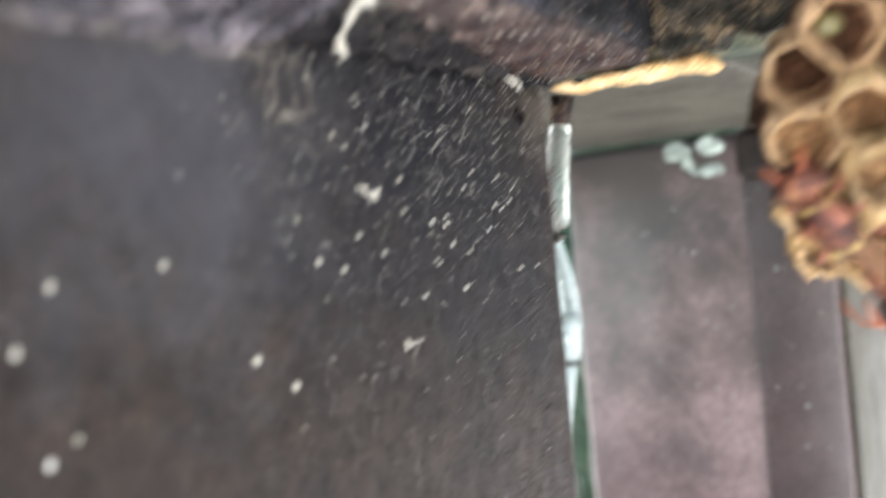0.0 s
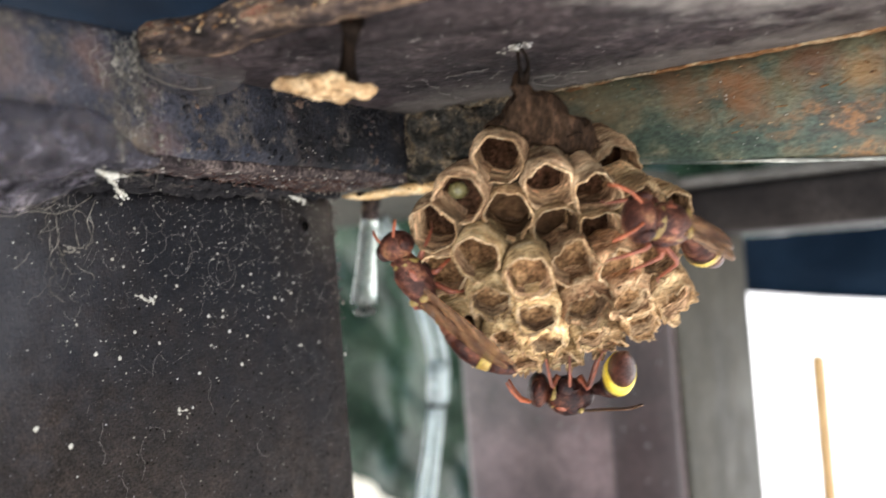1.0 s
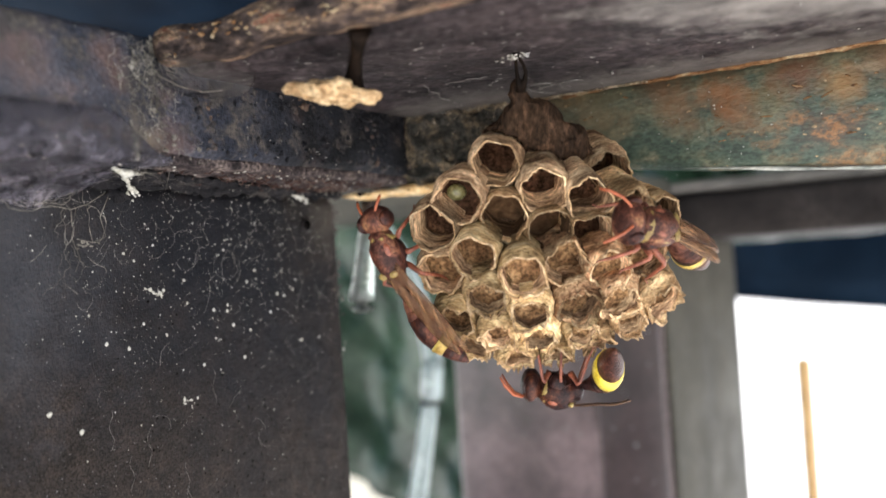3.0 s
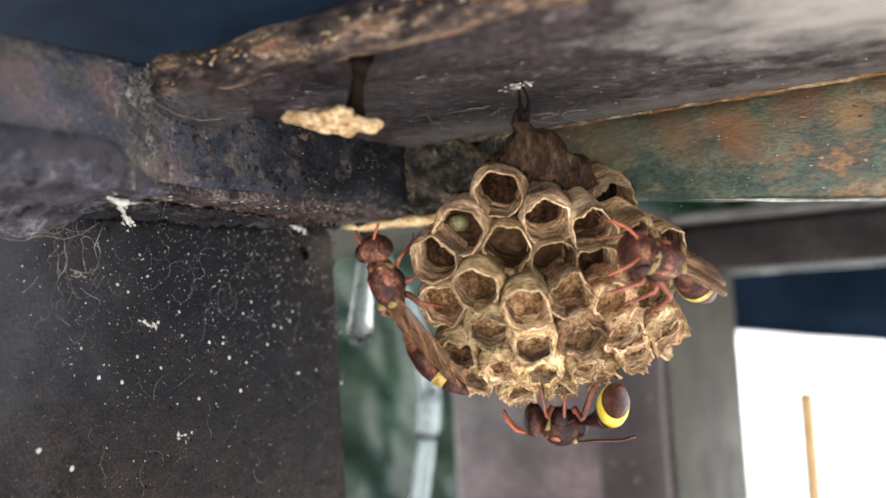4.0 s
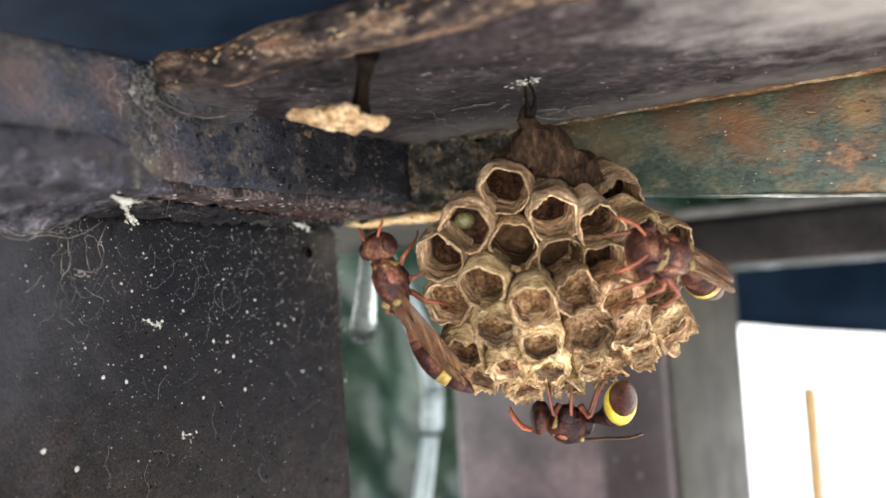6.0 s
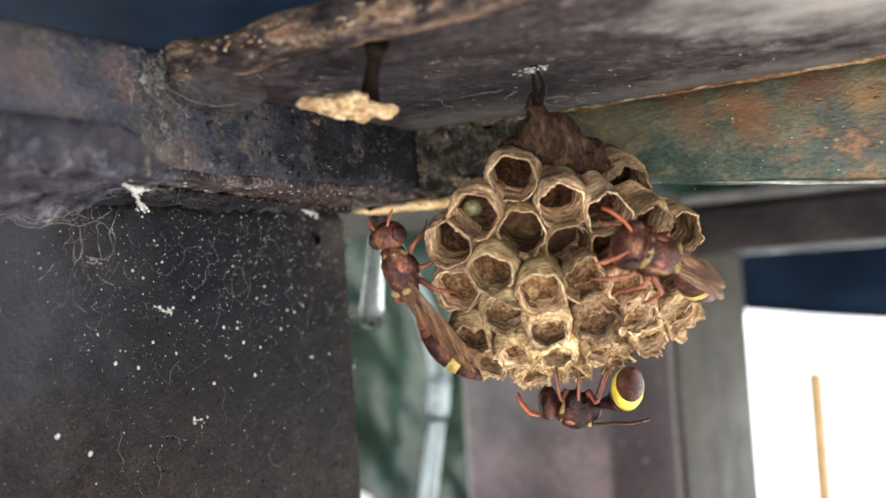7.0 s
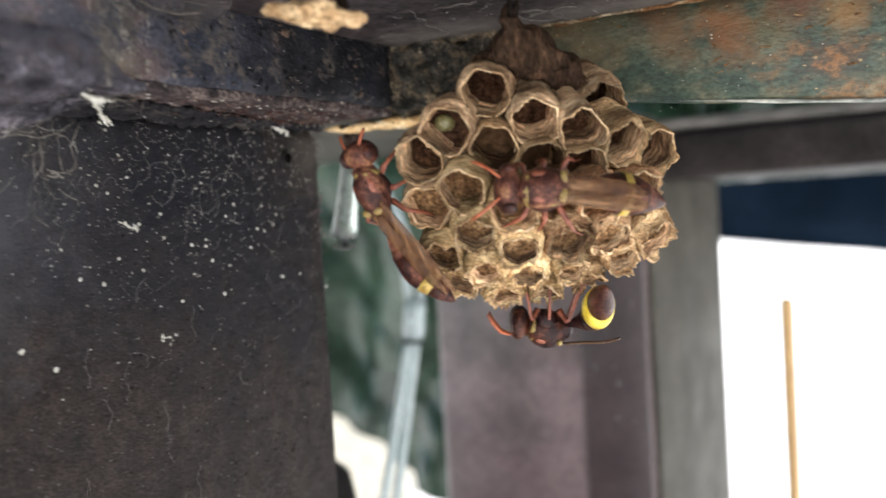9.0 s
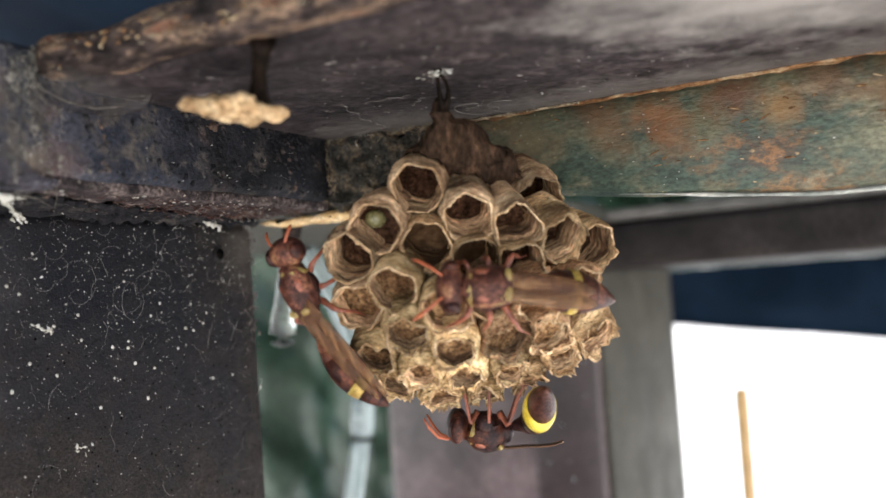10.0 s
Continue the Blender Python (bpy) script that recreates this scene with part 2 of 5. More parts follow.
BAMBOO = material("bamboo", [(0.3, (0.42, 0.24, 0.09)), (0.7, (0.6, 0.38, 0.17))], 60, 900, (0.4, 0.6), 0.2, stretch=(3, 3, 0.3))
CREAM = material("cream_paint", [(0.3, (0.74, 0.66, 0.54)), (0.7, (0.82, 0.75, 0.63))], 3, 120, (0.5, 0.7), 0.15, spec=0.2)
PAPER = material("nest_paper", [(0.06, (0.07123, 0.0377, 0.02083)), (0.3, (0.2256, 0.1276, 0.06458)), (0.48, (0.4511, 0.2772, 0.1437)), (0.64, (0.6648, 0.4546, 0.25)), (0.88, (0.926, 0.6985, 0.4375))], 300, 2200, (0.9, 1.0), 1.0, fleck=(0.05, 0.032, 0.02), specks=0.035, stretch=(0.6, 0.6, 2.1), vary=0.25, grain=(0.5, 1.45), bite=0.72, spec=0.03, blotch=0.7)
PAPER_BROWN = material("nest_paper_brown", [(0.06, (0.06204, 0.03286, 0.02015)), (0.3, (0.1951, 0.1089, 0.06386)), (0.48, (0.39, 0.2454, 0.1428)), (0.64, (0.6735, 0.4668, 0.2857)), (0.88, (0.9754, 0.7433, 0.5208))], 300, 2200, (0.9, 1.0), 1.0, fleck=(0.05, 0.032, 0.02), specks=0.035, stretch=(0.6, 0.6, 2.1), vary=0.25, grain=(0.5, 1.45), bite=0.72, spec=0.03, blotch=0.7)
PAPER_CREAM = material("nest_paper_cream", [(0.06, (0.08168, 0.04284, 0.021)), (0.3, (0.2552, 0.149, 0.07)), (0.48, (0.5105, 0.3353, 0.1662)), (0.64, (0.7147, 0.5216, 0.2887)), (0.88, (0.8781, 0.6985, 0.4375))], 300, 2200, (0.9, 1.0), 1.0, fleck=(0.05, 0.032, 0.02), specks=0.035, stretch=(0.6, 0.6, 2.1), vary=0.25, grain=(0.5, 1.45), bite=0.72, spec=0.03, blotch=0.7)
PAPER_RED = material("nest_paper_reddish", [(0.06, (0.056, 0.02688, 0.01568)), (0.3, (0.2128, 0.1064, 0.056)), (0.48, (0.4256, 0.2352, 0.1288)), (0.64, (0.6048, 0.392, 0.224)), (0.88, (0.784, 0.5824, 0.3696))], 240, 1900, (0.9, 1.0), 1.0, fleck=(0.05, 0.032, 0.02), specks=0.035, stretch=(0.6, 0.6, 1.6), vary=0.25, grain=(0.5, 1.45), bite=0.72, spec=0.03, blotch=0.7)
# Lining colour is raised so that the inner walls look lit.
PAPER_INNER = material("nest_paper_lining", [(0.1, (0.0648, 0.03534, 0.0221)), (0.4, (0.221, 0.1296, 0.07658)), (0.58, (0.5891, 0.383, 0.2268)), (0.85, (1.414, 1.031, 0.6186))], 230, 1700, (0.9, 1.0), 0.8, stretch=(0.5, 0.5, 2.2), vary=0.35, grain=(0.4, 1.5), spec=0.02, bite=0.7, blotch=0.7)
# Floors are darker than the walls: shade at depth put into the colour.
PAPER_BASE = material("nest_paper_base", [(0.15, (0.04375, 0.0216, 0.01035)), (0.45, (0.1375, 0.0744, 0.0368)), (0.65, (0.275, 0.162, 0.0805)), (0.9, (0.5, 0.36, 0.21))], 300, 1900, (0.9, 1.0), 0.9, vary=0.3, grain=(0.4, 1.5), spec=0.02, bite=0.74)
PAPER_SHADED_FLOOR = material("nest_paper_shaded_floor", [(0.2, (0.02203, 0.01224, 0.007344)), (0.55, (0.07344, 0.03672, 0.02203)), (0.85, (0.2203, 0.1151, 0.05875))], 320, 1700, (0.9, 1.0), 0.8, vary=0.5, grain=(0.4, 1.5), spec=0.02, bite=0.7)
PAPER_DARK = material("nest_paper_dark", [(0.15, (0.00936, 0.00597, 0.00462)), (0.45, (0.0312, 0.01789, 0.01231)), (0.65, (0.0936, 0.05368, 0.03232)), (0.88, (0.1716, 0.1014, 0.05849))], 260, 1500, (0.8, 0.95), 0.8, grain=(0.4, 1.6), spec=0.03, bite=0.7)
CONE = material("cone_varnish", [(0.2, (0.008999, 0.005809, 0.003999)), (0.5, (0.02924, 0.01647, 0.009996)), (0.7, (0.07872, 0.0426, 0.02498)), (0.9, (0.1799, 0.1007, 0.05831))], 260, 1500, (0.6, 0.9), 0.8, spec=0.06, grain=(0.5, 1.5), stretch=(1.6, 1.6, 0.5), bite=0.7)
TAN_CRUST = material("tan_crust", [(0.2, (0.06, 0.045, 0.03)), (0.5, (0.2, 0.155, 0.105)), (0.8, (0.42, 0.34, 0.24))], 500, 2500, (0.8, 1.0), 0.8, grain=(0.5, 1.5), spec=0.04)
SEALANT = material("yellowed_sealant", [(0.25, (0.3, 0.17, 0.07)), (0.5, (0.58, 0.38, 0.18)), (0.8, (0.74, 0.6, 0.38))], 240, 1500, (0.6, 0.9), 0.8, grain=(0.6, 1.3), spec=0.1)
# Pale colour for the beam's painted edge highlight and for its paint chips.
GLINT_AND_CHIPS = material("edge_glint_and_chips", [(0.3, (0.1, 0.11, 0.1)), (0.55, (0.3, 0.3, 0.27)), (0.8, (0.6, 0.58, 0.52))], 160, 1500, (0.4, 0.6), 0.5, stretch=(0.5, 1, 1), spec=0.3)
PALE_LIP = material("pale_lip_paint", [(0.3, (0.0605, 0.055, 0.0495)), (0.7, (0.165, 0.1485, 0.132))], 30, 400, (0.4, 0.6), 0.3, stretch=(0.4, 1, 1), spec=0.2)
CRUST = material("olive_black_crust", [(0.2, (0.01215, 0.01215, 0.01215)), (0.5, (0.0405, 0.03746, 0.0324)), (0.68, (0.1215, 0.09113, 0.06075)), (0.9, (0.3443, 0.243, 0.1519))], 300, 1800, (0.7, 0.95), 1.0, fleck=(0.4, 0.34, 0.27), specks=0.01, grain=(0.4, 1.6), spec=0.06, bite=0.72)
BAR_CRUST = material("bar_crust", [(0.2, (0.007, 0.007, 0.009)), (0.5, (0.017, 0.0165, 0.019)), (0.66, (0.05, 0.043, 0.041)), (0.8, (0.11, 0.07, 0.05)), (0.92, (0.17, 0.145, 0.12))], 210, 1800, (0.7, 0.95), 0.8, grain=(0.5, 1.5), spec=0.06, bite=0.6)
CRUD = material("black_crud", [(0.2, (0.0052, 0.0052, 0.0065)), (0.6, (0.0182, 0.0169, 0.0182)), (0.9, (0.065, 0.0559, 0.0494))], 300, 2000, (0.7, 0.95), 1.0, fleck=(0.3, 0.27, 0.24), specks=-0.01, spec=0.05)
OLD_GLUE = material("pale_old_glue", [(0.3, (0.16, 0.19, 0.17)), (0.7, (0.42, 0.5, 0.46))], 200, 1500, (0.4, 0.7), 0.6, spec=0.2)
FIBRE = material("dry_fibre", [(0.3, (0.03, 0.015, 0.013)), (0.6, (0.085, 0.045, 0.036)), (0.85, (0.3, 0.25, 0.2))], 500, 2500, (0.7, 0.95), 0.3, spec=0.05)
FLAKE = material("orange_rust_flake", [(0.25, (0.054, 0.025, 0.0132)), (0.5, (0.18, 0.09, 0.0385)), (0.78, (0.414, 0.33, 0.209))], 260, 2000, (0.7, 0.9), 0.5, spec=0.1)
def ragged(m, scale, low, high, least):
    """Thins a web out in places, down to the opacity least."""
    n, l = m.node_tree.nodes, m.node_tree.links
    co, tex, lim = n.new("ShaderNodeTexCoord"), n.new("ShaderNodeTexNoise"), n.new("ShaderNodeMapRange")
    tex.inputs["Scale"].default_value, tex.inputs["Detail"].default_value, tex.inputs["Roughness"].default_value = scale, 6, 0.65
    l.new(co.outputs["Object"], tex.inputs["Vector"])
    lim.inputs["From Min"].default_value, lim.inputs["From Max"].default_value, lim.inputs["To Min"].default_value = low, high, least
    l.new(tex.outputs["Fac"], lim.inputs["Value"])
    l.new(lim.outputs[0], shader(m).inputs["Alpha"])


DUST_COAT = material("grey_dust_coat", [(0.2, (0.03, 0.027, 0.029)), (0.5, (0.06, 0.054, 0.057)), (0.8, (0.1, 0.09, 0.09))], 130, 1300, (0.85, 1.0), 0.8, grain=(0.6, 1.4), spec=0.04)
ragged(DUSTY_SHEET, 330, 0.4, 0.6, 0.15)
PAPER_PALE = material("nest_paper_pale", [(0.15, (0.17, 0.085, 0.03825)), (0.45, (0.391, 0.255, 0.136)), (0.8, (0.561, 0.425, 0.2635))], 330, 1500, (0.85, 1.0), 1.0, grain=(0.45, 1.45), bite=0.72, spec=0.04)
PAPER_RIM = material("nest_paper_rim", [(0.1, (0.1573, 0.07882, 0.03839)), (0.4, (0.3541, 0.2179, 0.1142)), (0.75, (0.5899, 0.4359, 0.274))], 260, 1900, (0.9, 1.0), 0.8, vary=0.3, grain=(0.55, 1.4), bite=0.76, spec=0.03, blotch=0.7)
# Darker lining and floor for two of the cells.
PAPER_VOID = material("nest_paper_dark_lining", [(0.2, (0.0208, 0.01248, 0.00832)), (0.55, (0.0832, 0.04576, 0.02496)), (0.85, (0.2496, 0.1456, 0.07488))], 210, 1700, (0.9, 1.0), 0.45, stretch=(0.5, 0.5, 3.8), spec=0.02)
STALK = material("stalk_varnish", [(0.25, (0.002, 0.0015, 0.0012)), (0.7, (0.01, 0.006, 0.004))], 500, 2500, (0.5, 0.7), 0.8, spec=0.04)
DROPPING = material("dropping", [(0.2, (0.2638, 0.2473, 0.2038)), (0.5, (0.4534, 0.4369, 0.3811)), (0.8, (0.5935, 0.5853, 0.5671))], 900, 4000, (0.7, 0.9), 0.6, spec=0.1)
DUST_WEB = material("dusty_web", [(0.3, (0.08, 0.071, 0.061)), (0.7, (0.25, 0.228, 0.2))], 300, 3000, (0.8, 0.95), 0.2, spec=0.02)
SILK = material("silk", [(0.3, (0.208, 0.1872, 0.1664)), (0.7, (0.3744, 0.3536, 0.3328))], 300, 3000, (0.6, 0.9), 0.2, spec=0.05)
LARVA = material("larva", [(0.3, (0.1142, 0.1086, 0.0432)), (0.7, (0.1714, 0.1535, 0.06912))], 300, 2000, (0.2, 0.35), 0.1)
CHITIN = material("chitin", [(0.2, (0.014, 0.006, 0.0055)), (0.42, (0.04, 0.0145, 0.011)), (0.56, (0.085, 0.031, 0.021)), (0.68, (0.15, 0.06, 0.035)), (0.82, (0.24, 0.125, 0.062)), (0.93, (0.34, 0.22, 0.1))], 340, 2600, (0.32, 0.55), 0.7, grain=(0.5, 1.5), spec=0.16, bite=0.66)
CHITIN_DARK = material("chitin_dark", [(0.25, (0.00621, 0.00396, 0.0054)), (0.5, (0.02691, 0.00891, 0.0072)), (0.8, (0.1242, 0.0396, 0.0198))], 380, 2400, (0.3, 0.5), 0.6, grain=(0.5, 1.5), bite=0.7, spec=0.2)
YELLOW = material("yellow_band", [(0.3, (0.6, 0.42, 0.03)), (0.7, (0.75, 0.58, 0.08))], 500, 3000, (0.35, 0.5), 0.2)
COLLAR = material("dull_yellow", [(0.3, (0.13, 0.07, 0.02)), (0.7, (0.3, 0.22, 0.065))], 700, 3000, (0.4, 0.6), 0.3)
AMBER = material("amber_band", [(0.3, (0.24, 0.14, 0.03)), (0.7, (0.55, 0.4, 0.09))], 500, 3000, (0.35, 0.5), 0.3)
LEG = material("leg_chitin", [(0.3, (0.1275, 0.03375, 0.019)), (0.7, (0.2975, 0.08438, 0.04156))], 500, 3000, (0.35, 0.55), 0.2)
ANTENNA = material("antenna_chitin", [(0.3, (0.255, 0.0595, 0.0225)), (0.7, (0.375, 0.0935, 0.036))], 500, 3000, (0.4, 0.6), 0.2)
WING = material("wing", [(0.3, (0.0425, 0.015, 0.00675)), (0.46, (0.1275, 0.0525, 0.021)), (0.54, (0.255, 0.135, 0.06)), (0.62, (0.085, 0.03, 0.01275)), (0.8, (0.306, 0.18, 0.09))], 420, 1500, (0.25, 0.5), 0.8, stretch=(0.2, 2.0, 1), spec=0.3, bite=0.66)
shader(WING).inputs["Alpha"].default_value = 0.62
GLUE = material("clear_glue", [(0.3, (0.62, 0.68, 0.64)), (0.7, (0.8, 0.84, 0.82))], 260, 1500, (0.2, 0.38), 0.6, spec=0.3)
shader(GLUE).inputs["Transmission Weight"].default_value = 0.97
shader(GLUE).inputs["IOR"].default_value = 1.45
HOSE = material("clear_hose", [(0.3, (0.4884, 0.5768, 0.5775)), (0.7, (0.6038, 0.6817, 0.6825))], 60, 900, (0.12, 0.3), 0.2)
shader(HOSE).inputs["Transmission Weight"].default_value = 0.45
PIT = material("black_pit", [(0.3, (0.002, 0.002, 0.002)), (0.7, (0.006, 0.005, 0.005))], 900, 4000, (0.9, 1.0), 0.1, spec=0.0)
SMEAR = material("old_glue_smear", [(0.3, (0.04235, 0.0363, 0.0363)), (0.7, (0.09075, 0.07986, 0.07502))], 200, 1500, (0.25, 0.45), 0.5, spec=0.12)
shader(SMEAR).inputs["Alpha"].default_value = 0.32


# ---- building helpers ----
def part(name, bm, mat, parent=None, label="", smooth=True):
    me = bpy.data.meshes.new(name)
    bm.to_mesh(me)
    bm.free()
    me.materials.append(mat)
    if smooth:
        for f in me.polygons:
            f.use_smooth = True
    ob = new(name, me)
    if parent is not None:
        ob.parent = parent
    if label:
        ob["label"] = label
    return ob


def empty(name, m, label, category, group=""):
    ob = new(name)
    ob.matrix_world = m
    ob.empty_display_size = 0.01
    return tagged(ob, label, category, group)


def wobble(p, scale, amp, seed=0.0):
    q = Vector(p) * scale + Vector((seed, seed * 2.3, -seed))
    return noise.noise_vector(q) * amp


def slab(x0, x1, y0, y1, z0, z1, r=0.002, cuts=(1, 1, 1), amp=0.0, scale=60.0, seed=0.0):
    """A block with rounded edges, its faces divided and slightly uneven."""
    bm = bmesh.new()
    bmesh.ops.create_cube(bm, size=1)
    for v in bm.verts:
        v.co = Vector(((x0 + x1) / 2 + v.co.x * (x1 - x0), (y0 + y1) / 2 + v.co.y * (y1 - y0), (z0 + z1) / 2 + v.co.z * (z1 - z0)))
    for axis in range(3):
        if cuts[axis] > 1:
            lo, hi = ((x0, x1), (y0, y1), (z0, z1))[axis]
            no = Vector((0, 0, 0))
            no[axis] = 1
            for k in range(1, cuts[axis]):
                at = Vector((0, 0, 0))
                at[axis] = lo + (hi - lo) * k / cuts[axis]
                bmesh.ops.bisect_plane(bm, geom=bm.verts[:] + bm.edges[:] + bm.faces[:], plane_co=at, plane_no=no, dist=1e-7)
    sharp = [e for e in bm.edges if len(e.link_faces) == 2 and e.calc_face_angle(0) > 0.7]
    if r:
        bmesh.ops.bevel(bm, geom=sharp, offset=r, segments=3, profile=0.5, affect="EDGES", clamp_overlap=True)
    if amp:
        for v in bm.verts:
            v.co += wobble(v.co, scale, amp, seed)
    return bm


def loft(points, radii, seg=16, caps=True, squash=1.0, up=(0, 0, 1)):
    """A tube along points with a radius at each; squash flattens it along up."""
    bm = bmesh.new()
    rings = []
    for k, p in enumerate(points):
        p = Vector(p)
        a, b = Vector(points[max(k - 1, 0)]), Vector(points[min(k + 1, len(points) - 1)])
        d = (b - a).normalized()
        u = Vector(up)
        s = d.cross(u)
        if s.length < 1e-4:
            s = d.cross(Vector((1, 0, 0)))
        s.normalize()
        w = s.cross(d)
        rings.append([bm.verts.new(p + radii[k] * (s * math.cos(2 * math.pi * i / seg) + w * squash * math.sin(2 * math.pi * i / seg))) for i in range(seg)])
    for a, b in zip(rings, rings[1:]):
        for i in range(seg):
            bm.faces.new((a[i], a[(i + 1) % seg], b[(i + 1) % seg], b[i]))
    if caps:
        bm.faces.new(rings[0][::-1])
        bm.faces.new(rings[-1])
    bmesh.ops.recalc_face_normals(bm, faces=bm.faces)
    return bm


def ball(c, r, seg=20, rings=12):
    bm = bmesh.new()
    bmesh.ops.create_uvsphere(bm, u_segments=seg, v_segments=rings, radius=1)
    for v in bm.verts:
        v.co = Vector((c[0] + v.co.x * r[0], c[1] + v.co.y * r[1], c[2] + v.co.z * r[2]))
    return bm


def merge(bm, other):
    me = bpy.data.meshes.new("tmp")
    other.to_mesh(me)
    other.free()
    bm.from_mesh(me)
    bpy.data.meshes.remove(me)
    return bm


# ---- the setting ----
def build_ground():
    bm = bmesh.new()
    bmesh.ops.create_grid(bm, x_segments=40, y_segments=40, size=400)
    return tagged(part("ground", bm, CONCRETE), "sunlit pale concrete ground", "ground", kind="structure")


def build_posts():
    post = empty("steel_post", pose(0, 0, 0), "dark brown painted square steel post with white specks", "post")
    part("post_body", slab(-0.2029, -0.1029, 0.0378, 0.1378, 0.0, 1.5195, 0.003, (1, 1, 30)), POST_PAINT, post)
    pts = [Vector((-0.1026, 0.0395 + 0.0012 * k, 1.5191)) + wobble((k * 0.9, 0, 0), 1, 0.0006, 3) for k in range(82)]
    part("weld_bead", loft(pts, [0.0006 + 0.0016 * abs(noise.noise(Vector((k * 0.35, 1, 0)))) + 0.0006 * abs(noise.noise(Vector((k * 0.9, 4, 0)))) for k in range(82)], 10), CRUD, post, "rough dirty weld bead")
    part("hole_rim", loft([(-0.1029, 0.1275, 1.5132), (-0.1026, 0.1275, 1.5132)], [0.0016, 0.0011], 16, True), POST_PAINT, post)
    part("drilled_hole", loft([(-0.1028, 0.1275, 1.5132), (-0.10248, 0.1275, 1.5132)], [0.0009, 0.0009], 16, True), PIT, post, "small dark drilled hole")
    back = empty("steel_post", pose(0, 0, 0), "purple-brown painted square steel post with a grey side", "post")
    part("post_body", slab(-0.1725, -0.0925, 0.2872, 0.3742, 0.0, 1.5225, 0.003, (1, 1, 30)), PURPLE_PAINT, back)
    part("corner_strip", slab(-0.1156, -0.0927, 0.2860, 0.2880, 0.0, 1.5079, 0.0008, (1, 1, 30)), PURPLE_SHADED, back, "rounded corner of the post, its shade put into the colour")
    part("side_plate", slab(-0.0925, -0.0905, 0.2892, 0.3752, 0.0, 1.5079, 0.0008, (1, 1, 30)), GREY_PAINT, back, "grey primed side face of the post")


def build_beams():
    bar = empty("steel_bar", pose(0, 0, 0), "black grimy steel bar with rust spots over the post", "beam")
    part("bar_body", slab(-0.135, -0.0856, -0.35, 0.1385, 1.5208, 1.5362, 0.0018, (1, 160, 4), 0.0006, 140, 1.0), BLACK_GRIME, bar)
    part("dusty_underside", slab(-0.134, -0.0868, -0.35, 0.0735, 1.5199, 1.5211, 0.0004, (6, 120, 1), 0.0005, 300, 3.0), DUST_COAT, bar, "underside under grey dust")
    part("underside_strip", slab(-0.134, -0.0868, 0.0737, 0.1380, 1.5197, 1.5212, 0.0004, (6, 160, 1), 0.0005, 300, 3.0), LEDGE, bar, "dusty brown underside with litter")
    plate = empty("flange_plate", pose(0, 0, 0), "brown painted steel flange carrying the nest, with a rusty edge", "beam")
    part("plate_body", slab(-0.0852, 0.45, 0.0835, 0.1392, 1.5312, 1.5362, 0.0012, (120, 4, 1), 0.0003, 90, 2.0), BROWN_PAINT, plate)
    part("rusty_edge", slab(-0.0852, 0.45, 0.0785, 0.0842, 1.5317, 1.5366, 0.0017, (240, 2, 2), 0.0009, 130, 4.0), RUST_EDGE, plate, "flaking rusty edge")
    rnd = random.Random(8)
    for name, mat, label, count, far in (("rust_chips", FLAKE, "orange-tan flakes of rust", 90, 0.11), ("pale_chips", TAN_CRUST, "tan chips of old paint", 60, 0.1)):
        chips = bmesh.new()
        for k in range(count):
            p = Vector((-0.084 + far * rnd.random() ** 1.2, 0.0786, 1.5322 + 0.0034 * rnd.random() ** 0.6))
            long = rnd.uniform(0.0002, 0.001) * rnd.choice((0.4, 0.7, 1.4))
            merge(chips, ball(p, (long, 0.0003, rnd.uniform(0.00006, 0.0002)), 8, 5))
        for v in chips.verts:
            v.co += wobble(v.co, 1100, 0.0004, 3)
        part(name, chips, mat, plate, label)
    web = empty("rusted_beam", pose(0, 0, 0), "rusted steel beam with peeling green paint", "beam")
    bm = bmesh.new()
    rows = []
    for i in range(111):
        x = -0.0985 + 0.55 * (i / 110) ** 1.6
        low = 1.5195 - 0.0058 * min(1, max(0, (x + 0.052) / 0.045)) ** 0.7
        prof = [(0.151, 1.5315), (0.1394, 1.5315), (0.1392, 1.5285), (0.1390, 1.525), (0.1391, 1.5215), (0.1397, low + 0.0010), (0.1412, low), (0.1436, low + 0.0004), (0.151, 1.5200)]
        rows.append([bm.verts.new(Vector((x, y, z)) + wobble((x, y, z), 70, 0.0005, 6)) for y, z in prof])
    for a, b in zip(rows, rows[1:]):
        for k in range(len(a)):
            bm.faces.new((a[k], a[(k + 1) % len(a)], b[(k + 1) % len(a)], b[k]))
    bm.faces.new(rows[0])
    bm.faces.new(rows[-1][::-1])
    bmesh.ops.recalc_face_normals(bm, faces=bm.faces)
    part("web", bm, RUST_PAINT, web)
    part("grimy_end", slab(-0.0850, -0.066, 0.1362, 0.1388, 1.5200, 1.5312, 0.0008, (44, 1, 26), 0.0021, 330, 9.0), CRUST, web, "black crusted end of the beam")
    part("rust_seam", slab(-0.0850, 0.45, 0.1378, 0.1390, 1.5308, 1.53125, 0.00015, (300, 1, 1), 0.0005, 420, 5.0), FLAKE, web, "orange rust line along the seam")
    edge = [Vector((x, 0.1404, 1.5195 - 0.0058 * min(1, max(0, (x + 0.052) / 0.045)) ** 0.7 + 0.0002)) + wobble((x, 0, 0), 70, 0.0004, 6) for x in [-0.036 + 0.0025 * k for k in range(120)]]
